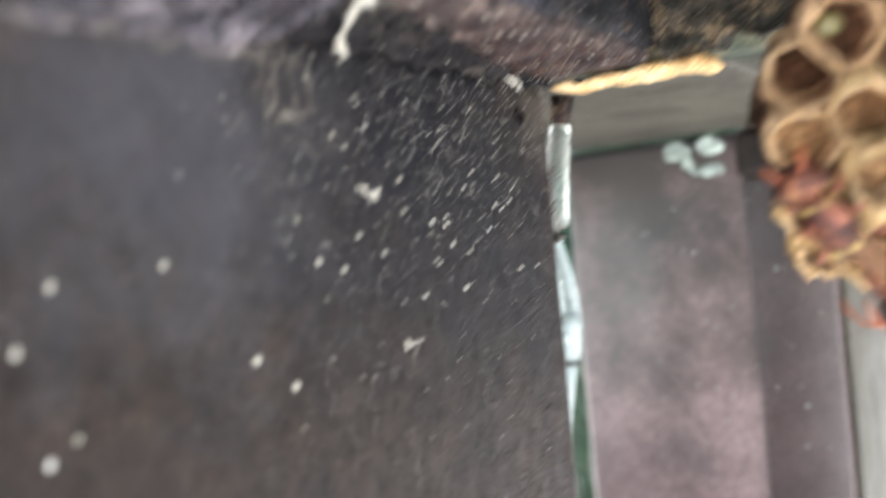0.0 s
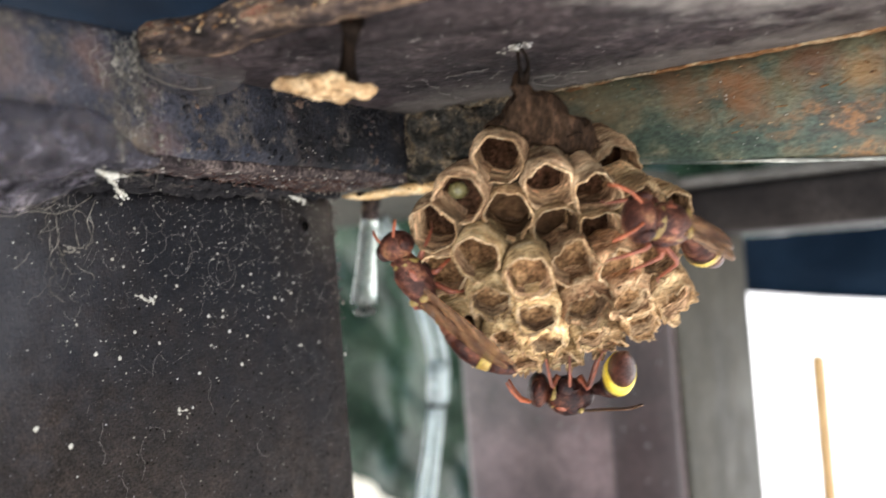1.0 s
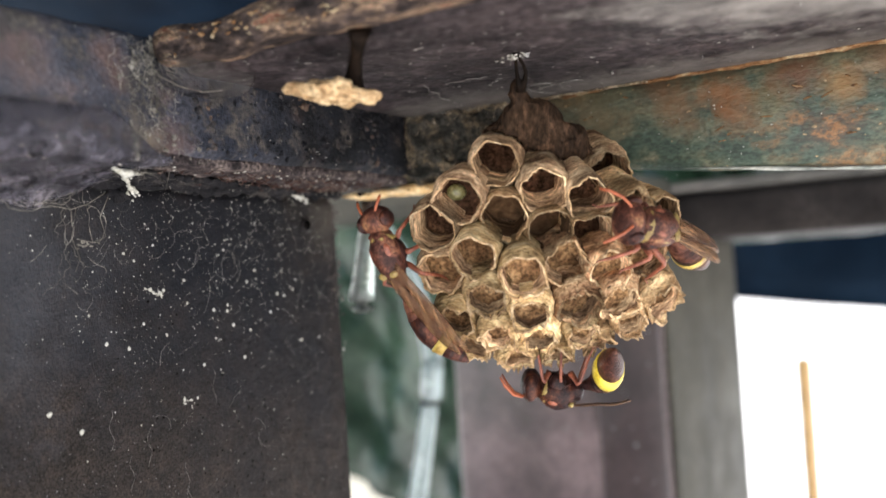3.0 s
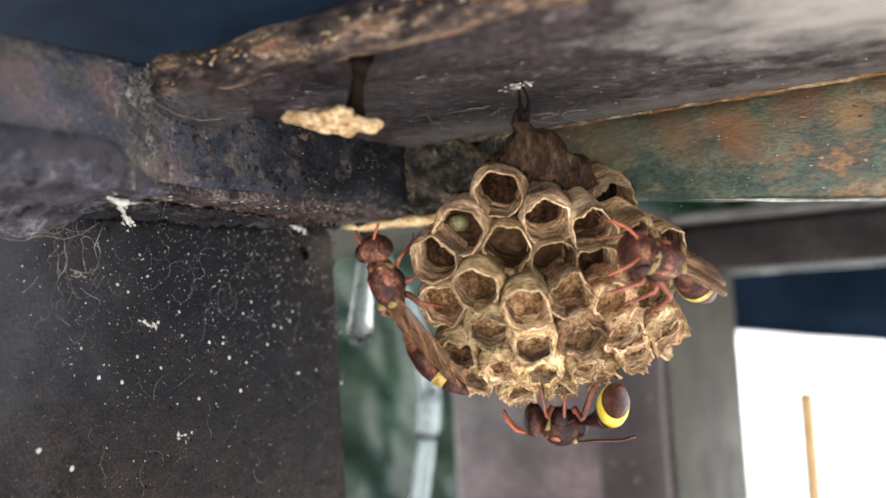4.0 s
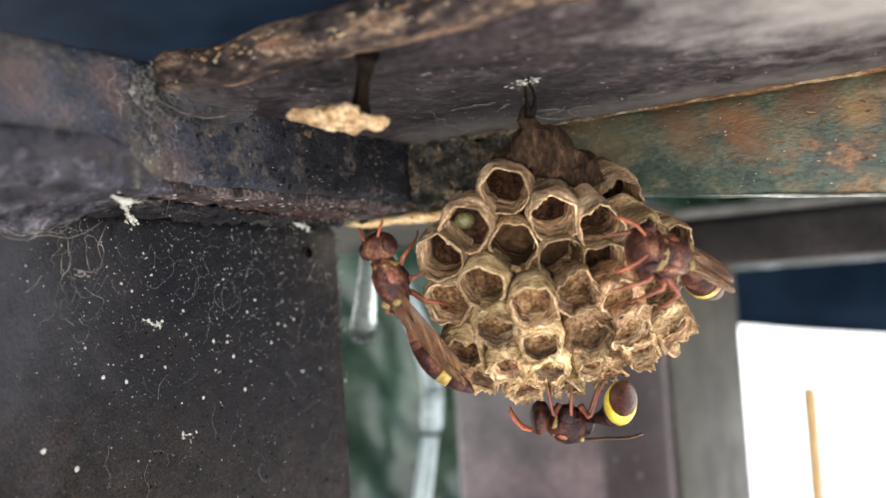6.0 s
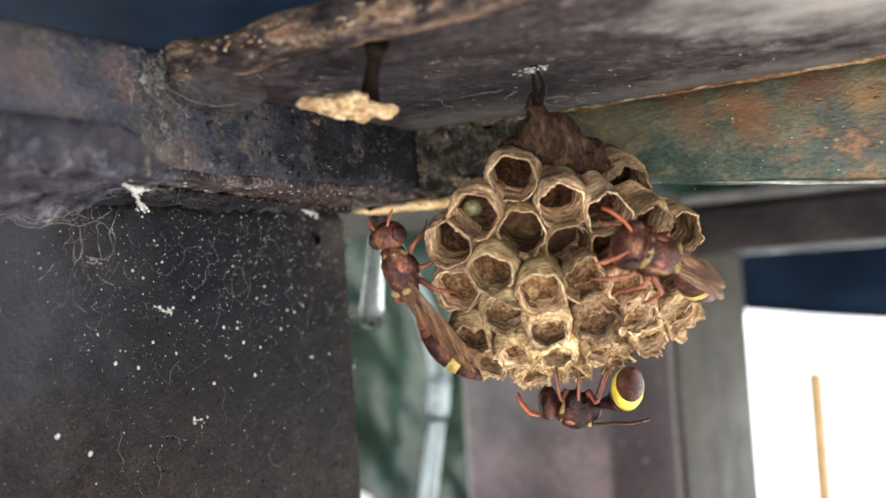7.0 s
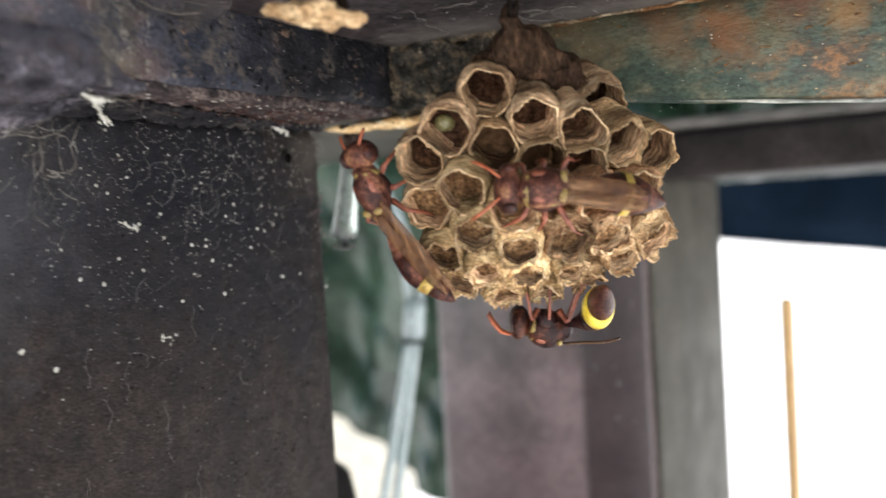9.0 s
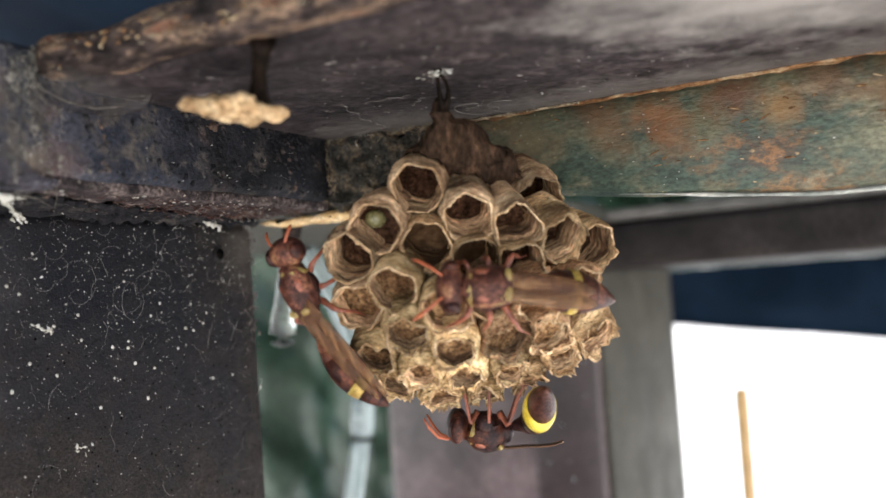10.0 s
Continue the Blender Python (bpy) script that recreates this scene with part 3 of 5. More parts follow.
    # Pale strip stands in for the highlight along the bottom edge.
    part("bottom_edge", loft(edge, [(0.0003 + 0.0002 * noise.noise(Vector((k * 0.3, 2, 0)))) * min(1, 0.2 + k / 8) for k in range(120)], 8), GLINT_AND_CHIPS, web, "bottom edge with its highlight painted pale")
    tan = [Vector((-0.0846 + 0.0005 * k, 0.1372 + 0.0006 * noise.noise(Vector((k * 0.4, 6, 0))), 1.5309 - 0.0003 * abs(noise.noise(Vector((k * 0.5, 0, 3)))))) for k in range(90)]
    part("tan_crust", loft(tan, [0.00015 + 0.0009 * abs(noise.noise(Vector((k * 0.31, 9, 0)))) * (1 - k / 110) for k in range(90)], 8), TAN_CRUST, web, "crumbly tan crust along the seam")
    flakes = bmesh.new()
    rnd = random.Random(21)
    for k in range(50):
        c = Vector((-0.062 + 0.11 * rnd.random() ** 1.3, 0.1386, rnd.uniform(1.5185, 1.530)))
        a = rnd.gauss(0.12, 0.2)
        h = rnd.uniform(0.0002, 0.0009)
        d = Vector((math.cos(a), 0, math.sin(a))) * h
        merge(flakes, loft([c - d, c - d * 0.3 + Vector((0, -0.0002, 0)), c + d * 0.4 + Vector((0, -0.0002, 0)), c + d], [0.00006, 0.00014 * rnd.uniform(0.5, 1.5), 0.00011, 0.00005], 6))
    chips = bmesh.new()
    for k in range(110):
        c = Vector((-0.064 + 0.12 * rnd.random() ** 1.3, 0.1388, 1.5312 - 0.0165 * rnd.random() ** 0.8))
        merge(chips, ball(c, (rnd.uniform(0.00004, 0.00022), 0.00012, rnd.uniform(0.00003, 0.0001)), 7, 5))
    part("paint_chips", chips, GLINT_AND_CHIPS, web, "tiny pale paint chips")
    part("rust_flakes", flakes, FLAKE, web, "orange flakes of rust")
    fringe = [Vector((-0.0848 + 0.0006 * noise.noise(Vector((k * 0.7, 3, 0))), 0.1366, 1.5310 - 0.0006 * k)) for k in range(19)]
    part("crust_fringe", loft(fringe, [0.0005 + 0.0005 * abs(noise.noise(Vector((k * 0.9, 0, 5)))) for k in range(19)], 8), LEDGE, web, "pale crumbly fringe of the crust")
    fray = bmesh.new()
    for k in range(170):
        q = rnd.random()
        p = Vector((-0.0848 + rnd.gauss(0, 0.0006), 0.1362, 1.5312 - 0.011 * q)) if k % 2 else Vector((-0.085 + 0.021 * q, 0.1362, 1.5308 + rnd.gauss(0, 0.0004)))
        a, h = rnd.uniform(0, 6.3), rnd.uniform(0.0004, 0.0018)
        d = Vector((math.cos(a), -0.35, math.sin(a))) * h
        merge(fray, loft([p, p + d * 0.5 + wobble((k, 0, 0), 1.7, 0.0003), p + d], [0.00007, rnd.uniform(0.00004, 0.00012), 0.00003], 5))
    part("frayed_fibres", fray, TAN_CRUST, web, "tan frayed fibres round the crust")
    deck = empty("deck_plate", pose(0, 0, 0), "grey steel plate over the far post", "plate")
    part("plate_body", slab(-0.32, -0.085, 0.1515, 0.2838, 1.5228, 1.5275, 0.0008, (10, 10, 1), 0.0002, 60), GREY_PAINT, deck)
    far = empty("cross_beam", pose(0, 0, 0), "dark steel cross beam resting on the far post", "beam")
    part("beam_body", slab(-0.117, 0.6, 0.2842, 0.42, 1.5080, 1.5225, 0.003, (20, 1, 1)), DARK_STEEL, far)
    part("beam_lip", slab(-0.1165, 0.6, 0.2865, 0.41, 1.5228, 1.5265, 0.001, (20, 1, 1)), PALE_LIP, far, "paler upper plate of the beam")


def build_tarps():
    def sheet(name, x0, x1, nx, z0f, z1, nz, y, fold, wave, seed, mat):
        bm = bmesh.new()
        g = []
        for i in range(nx + 1):
            x = x0 + (x1 - x0) * i / nx
            col = []
            for k in range(nz + 1):
                z0 = z0f(x)
                z = z1 + (z0 - z1) * k / nz
                q = noise.noise(Vector((x * wave + z * 3, seed, z * 2.0)))
                q2 = noise.noise(Vector((x * wave * 1.7 - z * 14, seed + 4, z * 7)))
                q3 = abs(noise.noise(Vector((x * wave * 0.9 + z * 20, seed + 9, z * 3))))
                col.append(bm.verts.new((x, y + fold * q + fold * 0.5 * q2 - fold * 0.6 * q3, z)))
            g.append(col)
        for i in range(nx):
            for k in range(nz):
                bm.faces.new((g[i][k], g[i + 1][k], g[i + 1][k + 1], g[i][k + 1]))
        edge = [[v.co.copy() for v in col] for col in g]
        ob = part(name, bm, mat)
        so = ob.modifiers.new("solid", "SOLIDIFY")
        so.thickness = 0.0012
        return ob, [col[-1] for col in edge]
    green = empty("green_tarpaulin", pose(0, 0, 0), "glossy crumpled green plastic tarpaulin hanging from the beam", "tarpaulin")
    cloth, rim = sheet("sheet", -0.62, 0.5, 200, lambda x: 1.372 - (x + 0.35) * 0.53 if x < -0.2 else 1.51, 1.62, 70, 0.475, 0.03, 26.0, 3.0, GREEN)
    cloth.parent = green
    part("hem", loft(rim, [0.0022] * len(rim), 8), GREEN, green, "rolled hem")
    tarp = empty("tarpaulin_canopy", pose(0, 0, 0), "dark navy tarpaulin canopy with a hanging valance", "canopy")
    val, low_rim = sheet("valance", -1.8, 0.9, 80, lambda x: 1.445 - (x + 0.3) * 0.1 - 0.06 * (x + 0.3) ** 2, 1.86, 12, 1.2, 0.05, 4.0, 7.0, NAVY)
    part("hem", loft(low_rim, [0.003] * len(low_rim), 8), NAVY, tarp, "rolled hem")
    bm = bmesh.new()
    bmesh.ops.create_grid(bm, x_segments=50, y_segments=50, size=1)
    for v in bm.verts:
        v.co = Vector((v.co.x * 1.35 - 0.45, v.co.y * 1.3 - 0.1, 1.86 + 0.03 * noise.noise(Vector((v.co.x * 2, v.co.y * 2, 0))) + 0.012 * noise.noise(Vector((v.co.x * 7, v.co.y * 9, 3)))))
    top = part("roof_sheet", bm, NAVY)
    so = top.modifiers.new("solid", "SOLIDIFY")
    so.thickness = 0.001
    for ob in (val, top):
        ob.parent = tarp
    for x, y in ((-1.78, -1.38), (0.88, -1.38), (-1.78, 1.19), (0.88, 1.19)):
        part("pole", loft([(x, y, 0), (x, y, 1.88)], [0.015, 0.015], 12), DARK_STEEL, tarp)


def build_loose():
    hose = empty("plastic_hose", pose(-0.159, 0.2510, 1.4667), "clear plastic hose with a joint, hanging behind the post", "hose")
    across = Vector((0.85, 0.52, 0))
    for s in (-1, 1):
        up = [across * (0.0015 - 0.00016 * k * k + s * 0.0016) + Vector((0, 0.0006 * s, 0.003 + 0.0052 * k)) for k in range(11)]
        part("hose_upper", loft(up, [0.0015] * 11, 12), HOSE, hose)
    part("coupling", loft([across * q + Vector((0, 0, z)) for q, z in ((0.0, -0.006), (0.0003, -0.003), (0.001, 0.004), (0.0013, 0.008))], [0.0030, 0.0036, 0.0036, 0.003], 16), HOSE, hose, "milky joint sleeve")
    part("joint_ring", loft([across * q + Vector((0, 0, z)) for q, z in ((-0.0001, -0.0068), (0, -0.0058))], [0.0037, 0.0037], 16), DARK_STEEL, hose, "dark ring on the joint")
    for s in (-1, 1):
        lo = [across * (-0.0012 * k - 0.000006 * k * k + s * (0.0008 + 0.00010 * k)) + Vector((0, 0.0008 * s, -0.005 - 0.0062 * k)) for k in range(24)]
        part("hose_lower", loft(lo, [0.0015] * 24, 12), HOSE, hose)
    drip = empty("glue_drip", pose(-0.1135, 0.157, 1.498), "translucent hardened glue drip hanging from the beam", "drip")
    lean_way = Vector((0.75, 0.3, 0))
    run = [(-0.0027, 0.0007), (-0.0024, 0.0018), (-0.0016, 0.0026), (0.0, 0.0029), (0.002, 0.0029), (0.004, 0.0027), (0.006, 0.0025), (0.008, 0.0023), (0.0105, 0.0022), (0.013, 0.0022), (0.0155, 0.0021), (0.018, 0.002)]
    part("drip_body", loft([lean_way * (0.19 * max(z, 0)) + Vector((0, 0, z)) for z, r in run], [r for z, r in run], 22, True, 0.9), GLUE, drip)
    part("drip_root", loft([lean_way * (0.19 * z) + Vector((0, 0, z)) for z in (0.0172, 0.0195, 0.0222)], [0.0021, 0.0021, 0.0025], 16, True, 0.85), RUST_EDGE, drip, "brown dirty root of the drip")
    pipe = empty("standpipe", pose(-0.2025, 0.2, -0.018), "dark rounded standpipe behind the post", "pipe")
    part("pipe_body", loft([(0, 0, z) for z in (0.018, 0.5, 1.0, 1.3, 1.40, 1.425, 1.44, 1.448, 1.4505)], [0.047, 0.047, 0.047, 0.047, 0.0465, 0.0455, 0.043, 0.034, 0.01], 40), DARK_STEEL, pipe)
    board = empty("upright_board", pose(-0.947, 0.9, 0), "cream painted upright board standing behind the tarpaulin", "board")
    part("panel", slab(-0.35, 0.332, -0.006, 0.006, 0.0, 1.4, 0.002, (4, 1, 8)), CREAM, board)
    part("edge_batten", slab(0.333, 0.35, -0.012, 0.012, 0.0, 1.4, 0.002, (1, 1, 8)), CREAM, board, "cream edge batten")
    stake = empty("bamboo_stake", pose(-0.052, 0.30, 0), "thin upright bamboo stake", "stake")
    part("cane", loft([(0, 0, z) for z in (0, 0.5, 1.0, 1.3, 1.42, 1.4675, 1.4685)], [0.0019] * 6 + [0.0014], 14), BAMBOO, stake)


build_ground()
build_posts()
build_beams()
build_tarps()
build_loose()


# ---- the wasps' nest ----
NEST = pose(-0.04781, 0.10987, 1.50782, 0, 0, 31.46) @ pose(0, 0, 0, 3.33) @ pose(0, 0, 0, 0, 3.63)
# middle of each mouth in mm of the nest: across, inwards, up
UPPER = [
    (-5.35, 0.8, 9.1), (-10.5, 0.6, 4.2), (-4.2, 0.6, 1.7), (1.15, 0.4, 5.5), (7.6, 0.4, 4.4),
    (-14.1, 0.8, 0.2), (-8.3, 0.2, -3.4), (2.1, 0.6, -0.1), (7.9, 1, -0.4), (-1.6, 0.2, -5.4),
    (4.4, 1, -4.4), (-6.5, 1.2, -9.4), (-0.5, 2.3, -11.4), (-13, 3, -6), (6.4, 3.4, -10.4),
    (10.4, 2, -5.6),
]
LOWER = [
    (12.2, 4, -10.4), (-4.9, 6, -14.8), (1.6, 7, -16), (7.6, 8, -15.4), (19.2, 8, -10.2),
    (14.9, 8, -14), (13.6, 2.6, 2.6), (18.4, 6, 1.6), (16.6, 5, -4.2), (-10.6, 7, -12.6),
    (-1.6, 12, -19.6), (-7.6, 12, -17.6), (4.6, 13, -18.8), (10.8, 12, -17), (11.2, 6.5, 8.0),
]


def mouth_of(index, x, y, z):
    """A cell with how far it stands out and how deep it opens, in mm; young cells at the foot are shallow."""
    out = 2.0 if index == 9 else 0.25 + 0.55 * math.sin(index * 2.3)
    deep = 7.0 if index == 1 else float(np.interp(z, (-20, -10, -4, 0, 10), (4.2, 5.0, 7.5, 10.5, 12.0)))
    return x, y, z, out, deep


CELLS = [mouth_of(index, *c) for index, c in enumerate(UPPER + LOWER)]
MM = 0.001
# ragged lower edge of the comb in mm: across, up
HEM = (-15, -11, -7, -3, -0.5, 6.5, 10.4, 14.3, 16.6, 21, 23.5), (-14.6, -18.6, -20.6, -21.1, -20.3, -18.9, -17.6, -16.4, -15.2, -13.0, -9.5)


def lean(z):
    """How far a cell points downwards, in degrees."""
    return float(np.interp(z, (-20, -15, -10, -5, 0, 9), (54, 46, 36, 24, 18, 16)))


def cell_axis(x, z):
    """The way a cell opens: towards the eye's side at the top of the comb, downwards at its foot, outwards at its sides."""
    tilt = radians(lean(z) + (8 if x > 0 and z > 2 else 0))
    return Vector((0.022 * x, -math.cos(tilt), -math.sin(tilt))).normalized()


def cell_mesh(index, rnd):
    """One paper cell that shares its sides with its neighbours, in mm of the nest's space; also its axis."""
    x, y, z, out, deep = CELLS[index]
    a = cell_axis(x, z)
    side = a.cross(Vector((0, 0, 1))).normalized() * -1
    if side.x < 0:
        side.negate()
    rise = side.cross(a)
    if rise.z < 0:
        rise.negate()
    n = 48
    seed = rnd.uniform(0, 90)
    full = []
    for i in range(n):
        th = 2 * math.pi * i / n
        d = side * math.cos(th) + rise * math.sin(th)
        r = 4.0
        while z < -9 and r > 1.3 and z + r * d.z < np.interp(x + r * d.x, HEM[0], HEM[1]):
            r -= 0.1
        for j, q in enumerate(CELLS):
            dx, dz = q[0] - x, q[2] - z
            along = dx * d.x + dz * d.z
            if j != index and along > 0.3 and math.hypot(dx, dz) < 12:
                r = min(r, 0.5 * (dx * dx + dz * dz) / along)
        full.append(r)
    full = [(full[i - 1] + 2 * full[i] + full[(i + 1) % n]) / 4 for i in range(n)]
    full = [r * (1 + 0.05 * noise.noise(Vector((math.cos(2 * math.pi * i / n) * 1.3 + seed, math.sin(2 * math.pi * i / n) * 1.3, 7)))) for i, r in enumerate(full)]
    turn = radians(12 + rnd.uniform(-14, 14))
    hexed = [1 / math.cos((2 * math.pi * i / n - turn + math.pi / 6) % (math.pi / 3) - math.pi / 6) for i in range(n)]
    mouth = [min(r * (0.965 if z > -7 else 0.93), (3.15 if z > -7 else 2.7 if z > -13 else 2.45) * h) for r, h in zip(full, hexed)]
    messy = 2.6 if x > 3.5 and z < -3 else (2.2 if z < -12 else 1.7 if z < -8 else 1.15)
    centre = Vector((x, y, z))
    bm = bmesh.new()

    def ring(scale, lam, jit, lip=0.0, rad=mouth):
        row = []
        jit, lip = jit * messy, lip * min(messy, 1.4)
        for i in range(n):
            th = 2 * math.pi * i / n
            cs, sn = math.cos(th), math.sin(th)
            w = noise.noise(Vector((cs * 1.5 + seed, sn * 1.5, lam * 0.5)))
            w2 = noise.noise(Vector((cs * 5 + seed, sn * 5, lam * 1.6)))
            r = rad[i] * scale + jit * (0.35 * w + 0.3 * w2)
            row.append(bm.verts.new(centre + (side * cs + rise * sn) * r + a * (out + lam + lip * (0.7 * w + 0.6 * w2))))
        return row
    thick = 0.015 if z > -3 else 0.04 if z > -9 else 0.07
    length = 9.5 if z > -2 else max(0.62 * deep + 1.5, 7)
    rings = [ring(0.85, -length, 0.2, 0, full)]
    for k in range(10):
        q = (k + 0.5) / 10
        rings.append(ring(0.87 + 0.1 * q + 0.022 * (k % 2), -length + (length - 1.6) * q, 0.35, 0, full))
    rings += [ring(1.0, -1.3, 0.35, 0.2, [0.8 * min(p, 3.8) + 0.2 * q for p, q in zip(full, mouth)]), ring(1.0, -0.6, 0.4, 0.5, [0.4 * min(p, 3.6) + 0.6 * q for p, q in zip(full, mouth)]), ring(1.0, 0.0, 0.42, 1.2), ring(1.0, 0.12, 0.42, 1.25), ring(0.965 - thick, 0.12, 0.42, 1.25), ring(0.95 - thick, -0.05, 0.4, 1.0)]
    crisp = rings[-4:-1]
    for k in range(1, 7):
        q = k / 6
        rings.append(ring(0.935 - thick - (0.1 if z > -4 else 0.13) * q + 0.02 * (k % 2), -deep * (0.62 if z > -3 else 0.45) * q, 0.36, 0))
    for p, q in zip(rings, rings[1:]):
        for i in range(n):
            bm.faces.new((p[i], p[(i + 1) % n], q[(i + 1) % n], q[i]))
    for row in crisp:
        for i in range(n):
            bm.edges.get((row[i], row[(i + 1) % n])).smooth = False
    bm.faces.new(rings[0][::-1])
    bottom = bm.faces.new(rings[-1])
    deepest = set(rings[-1])
    bmesh.ops.recalc_face_normals(bm, faces=bm.faces)
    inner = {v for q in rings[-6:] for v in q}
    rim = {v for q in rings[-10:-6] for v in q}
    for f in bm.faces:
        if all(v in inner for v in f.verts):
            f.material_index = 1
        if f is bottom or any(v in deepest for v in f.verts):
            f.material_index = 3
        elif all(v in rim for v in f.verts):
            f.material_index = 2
    rough = 0.75 if x > 3.5 and z < -3 else 0.55 if z < -12 else 0.3
    for v in bm.verts:
        v.co += noise.noise_vector(v.co * 0.33) * rough + noise.noise_vector(v.co * 1.1) * rough * 0.3
    m = Matrix.Translation(centre * MM) @ a.to_track_quat("Z", "Y").to_matrix().to_4x4()
    back = m.inverted() @ Matrix.Scale(MM, 4)
    for v in bm.verts:
        v.co = back @ v.co
    return bm, m


def build_nest():
    nest = empty("wasp_nest", NEST, "open grey-brown paper wasp nest hanging by a stalk", "wasp nest")
    rnd = random.Random(5)
    for index, (x, y, z, out, deep) in enumerate(CELLS):
        bm, m = cell_mesh(index, rnd)
        reddish = x > 3.5 and -14 < z < -3 and x < 17
        wall = PAPER_RED if reddish else PAPER_BROWN if z > 4 or index in (5, 13, 24) else PAPER_CREAM if index in (6, 9, 11, 12, 17, 18, 19, 25, 26, 27, 28) else PAPER
        ob = part("cell", bm, wall, nest)
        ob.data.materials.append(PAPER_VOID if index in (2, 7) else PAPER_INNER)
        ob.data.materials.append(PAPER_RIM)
        ob.data.materials.append(PAPER_VOID if index in (2, 7) else PAPER_SHADED_FLOOR if z > -2 else PAPER_BASE)
        ob.matrix_local = m
    def dome(levels, keep_out, amp):
        bm = bmesh.new()
        rows = []
        fine = [[a + (b - a) * q / 4 for a, b in zip(levels[k], levels[k + 1])] for k in range(len(levels) - 1) for q in range(4)] + [levels[-1]]
        for z, cx, rx, cy, ry in fine:
            row = []
            for i in range(72):
                a = 2 * math.pi * i / 72
                p = Vector((cx + rx * math.cos(a), cy + ry * math.sin(a), z))
                p += 1000 * (wobble(p * MM, 240, amp * MM, 2) + wobble(p * MM, 800, 0.5 * amp * MM, 5))
                for x, y, zz, out, deep in CELLS if keep_out else ():
                    d = cell_axis(x, zz)
                    r = p - Vector((x, y, zz))
                    floor = -0.62 * deep - 0.5
                    if r.dot(d) > floor and (r - d * r.dot(d)).length < 3.7:
                        p -= d * (r.dot(d) - floor)
                row.append(bm.verts.new(p * MM))
            rows.append(row)
        for a, b in zip(rows, rows[1:]):
            for i in range(72):
                bm.faces.new((a[i], a[(i + 1) % 72], b[(i + 1) % 72], b[i]))
        bm.faces.new(rows[0])
        bm.faces.new(rows[-1][::-1])
        bmesh.ops.recalc_face_normals(bm, faces=bm.faces)
        return bm
    back = dome(((14.6, -1.8, 4.0, 5.0, 3.5), (13.7, -0.8, 5.6, 7.0, 4.6), (11.5, 0.0, 7.4, 9.0, 5.6), (9.0, 0.0, 10.4, 10.0, 6.5), (5.0, 0.8, 13.8, 12.0, 7.0), (0.0, 1.5, 16.0, 14.0, 7.5), (-6.0, 2.0, 14.0, 17.0, 7.0), (-12.0, 2.0, 8.0, 19.0, 5.0)), True, 1.5)
    part("comb_back", back, PAPER_DARK, nest, "dark brown back of the comb")
    cone = dome(((20.4, -1.9, 0.6, 0.6, 0.5), (19.2, -1.8, 1.2, 1.2, 1.0), (18.0, -1.7, 2.1, 2.4, 2.0), (16.0, -0.7, 3.8, 3.6, 2.8), (14.6, 0.0, 5.6, 4.4, 3.4), (13.0, 0.9, 7.2, 5.6, 4.2), (11.0, 1.7, 7.8, 7, 4.2), (8.5, 2.2, 8.2, 8.4, 4.2)), True, 1.3)
    part("cone", cone, CONE, nest, "dark varnished cone below the stalk")
    for dx, k in ((-0.2, 0), (1.0, 1)):
        pts = [Vector((-2.9 + 0.9 * s + dx * math.sin(s * 3.1), -3 + 3.6 * s, 23.4 - 4.2 * s)) * MM for s in (0, 0.15, 0.3, 0.5, 0.7, 0.85, 1.0)]
        part("stalk", loft(pts, [q * MM for q in (0.5, 0.26, 0.22, 0.26, 0.34, 0.5, 0.8)], 12), STALK, nest, "thin dark stalk")
    larva = ball((0, 0, 0), (0.0014, 0.0011, 0.0012))
    ob = part("larva", larva, LARVA, nest, "pale greenish larva in a cell")
    ob.matrix_local = Matrix.Translation(Vector((-10.6, 3.9, 5.4)) * MM)

    return nest


def build_fragment():
    old = empty("nest_fragment", pose(-0.0612, 0.0845, 1.5256, 0, 0, 31), "pale broken remnant of an old paper comb on a stalk", "wasp nest")
    bm = ball((0, 0, 0), (0.0058, 0.0038, 0.0012), 90, 48)
    for v in bm.verts:
        n = v.co.normalized()
        v.co.z += -0.0009 * noise.noise(Vector((v.co.x * 330, v.co.y * 330, 4))) - 0.12 * v.co.x
        v.co += n * (0.0008 * noise.noise(v.co * 420 + Vector((3, 0, 0))) + 0.0005 * noise.noise(v.co * 1100) + 0.0003 * noise.noise(v.co * 2600))
    part("comb_remnant", bm, PAPER_PALE, old)
    part("stalk", loft([(0.0024, 0.001, 0.0004), (0.0028, 0, 0.0018), (0.0033, -0.002, 0.0033), (0.0039, -0.004, 0.0046), (0.0043, -0.0055, 0.0058)], [0.0016, 0.0010, 0.0008, 0.0009, 0.0014], 12), STALK, old, "dark stalk")


build_fragment()
build_nest()


# ---- the wasps ----
whole_part = part


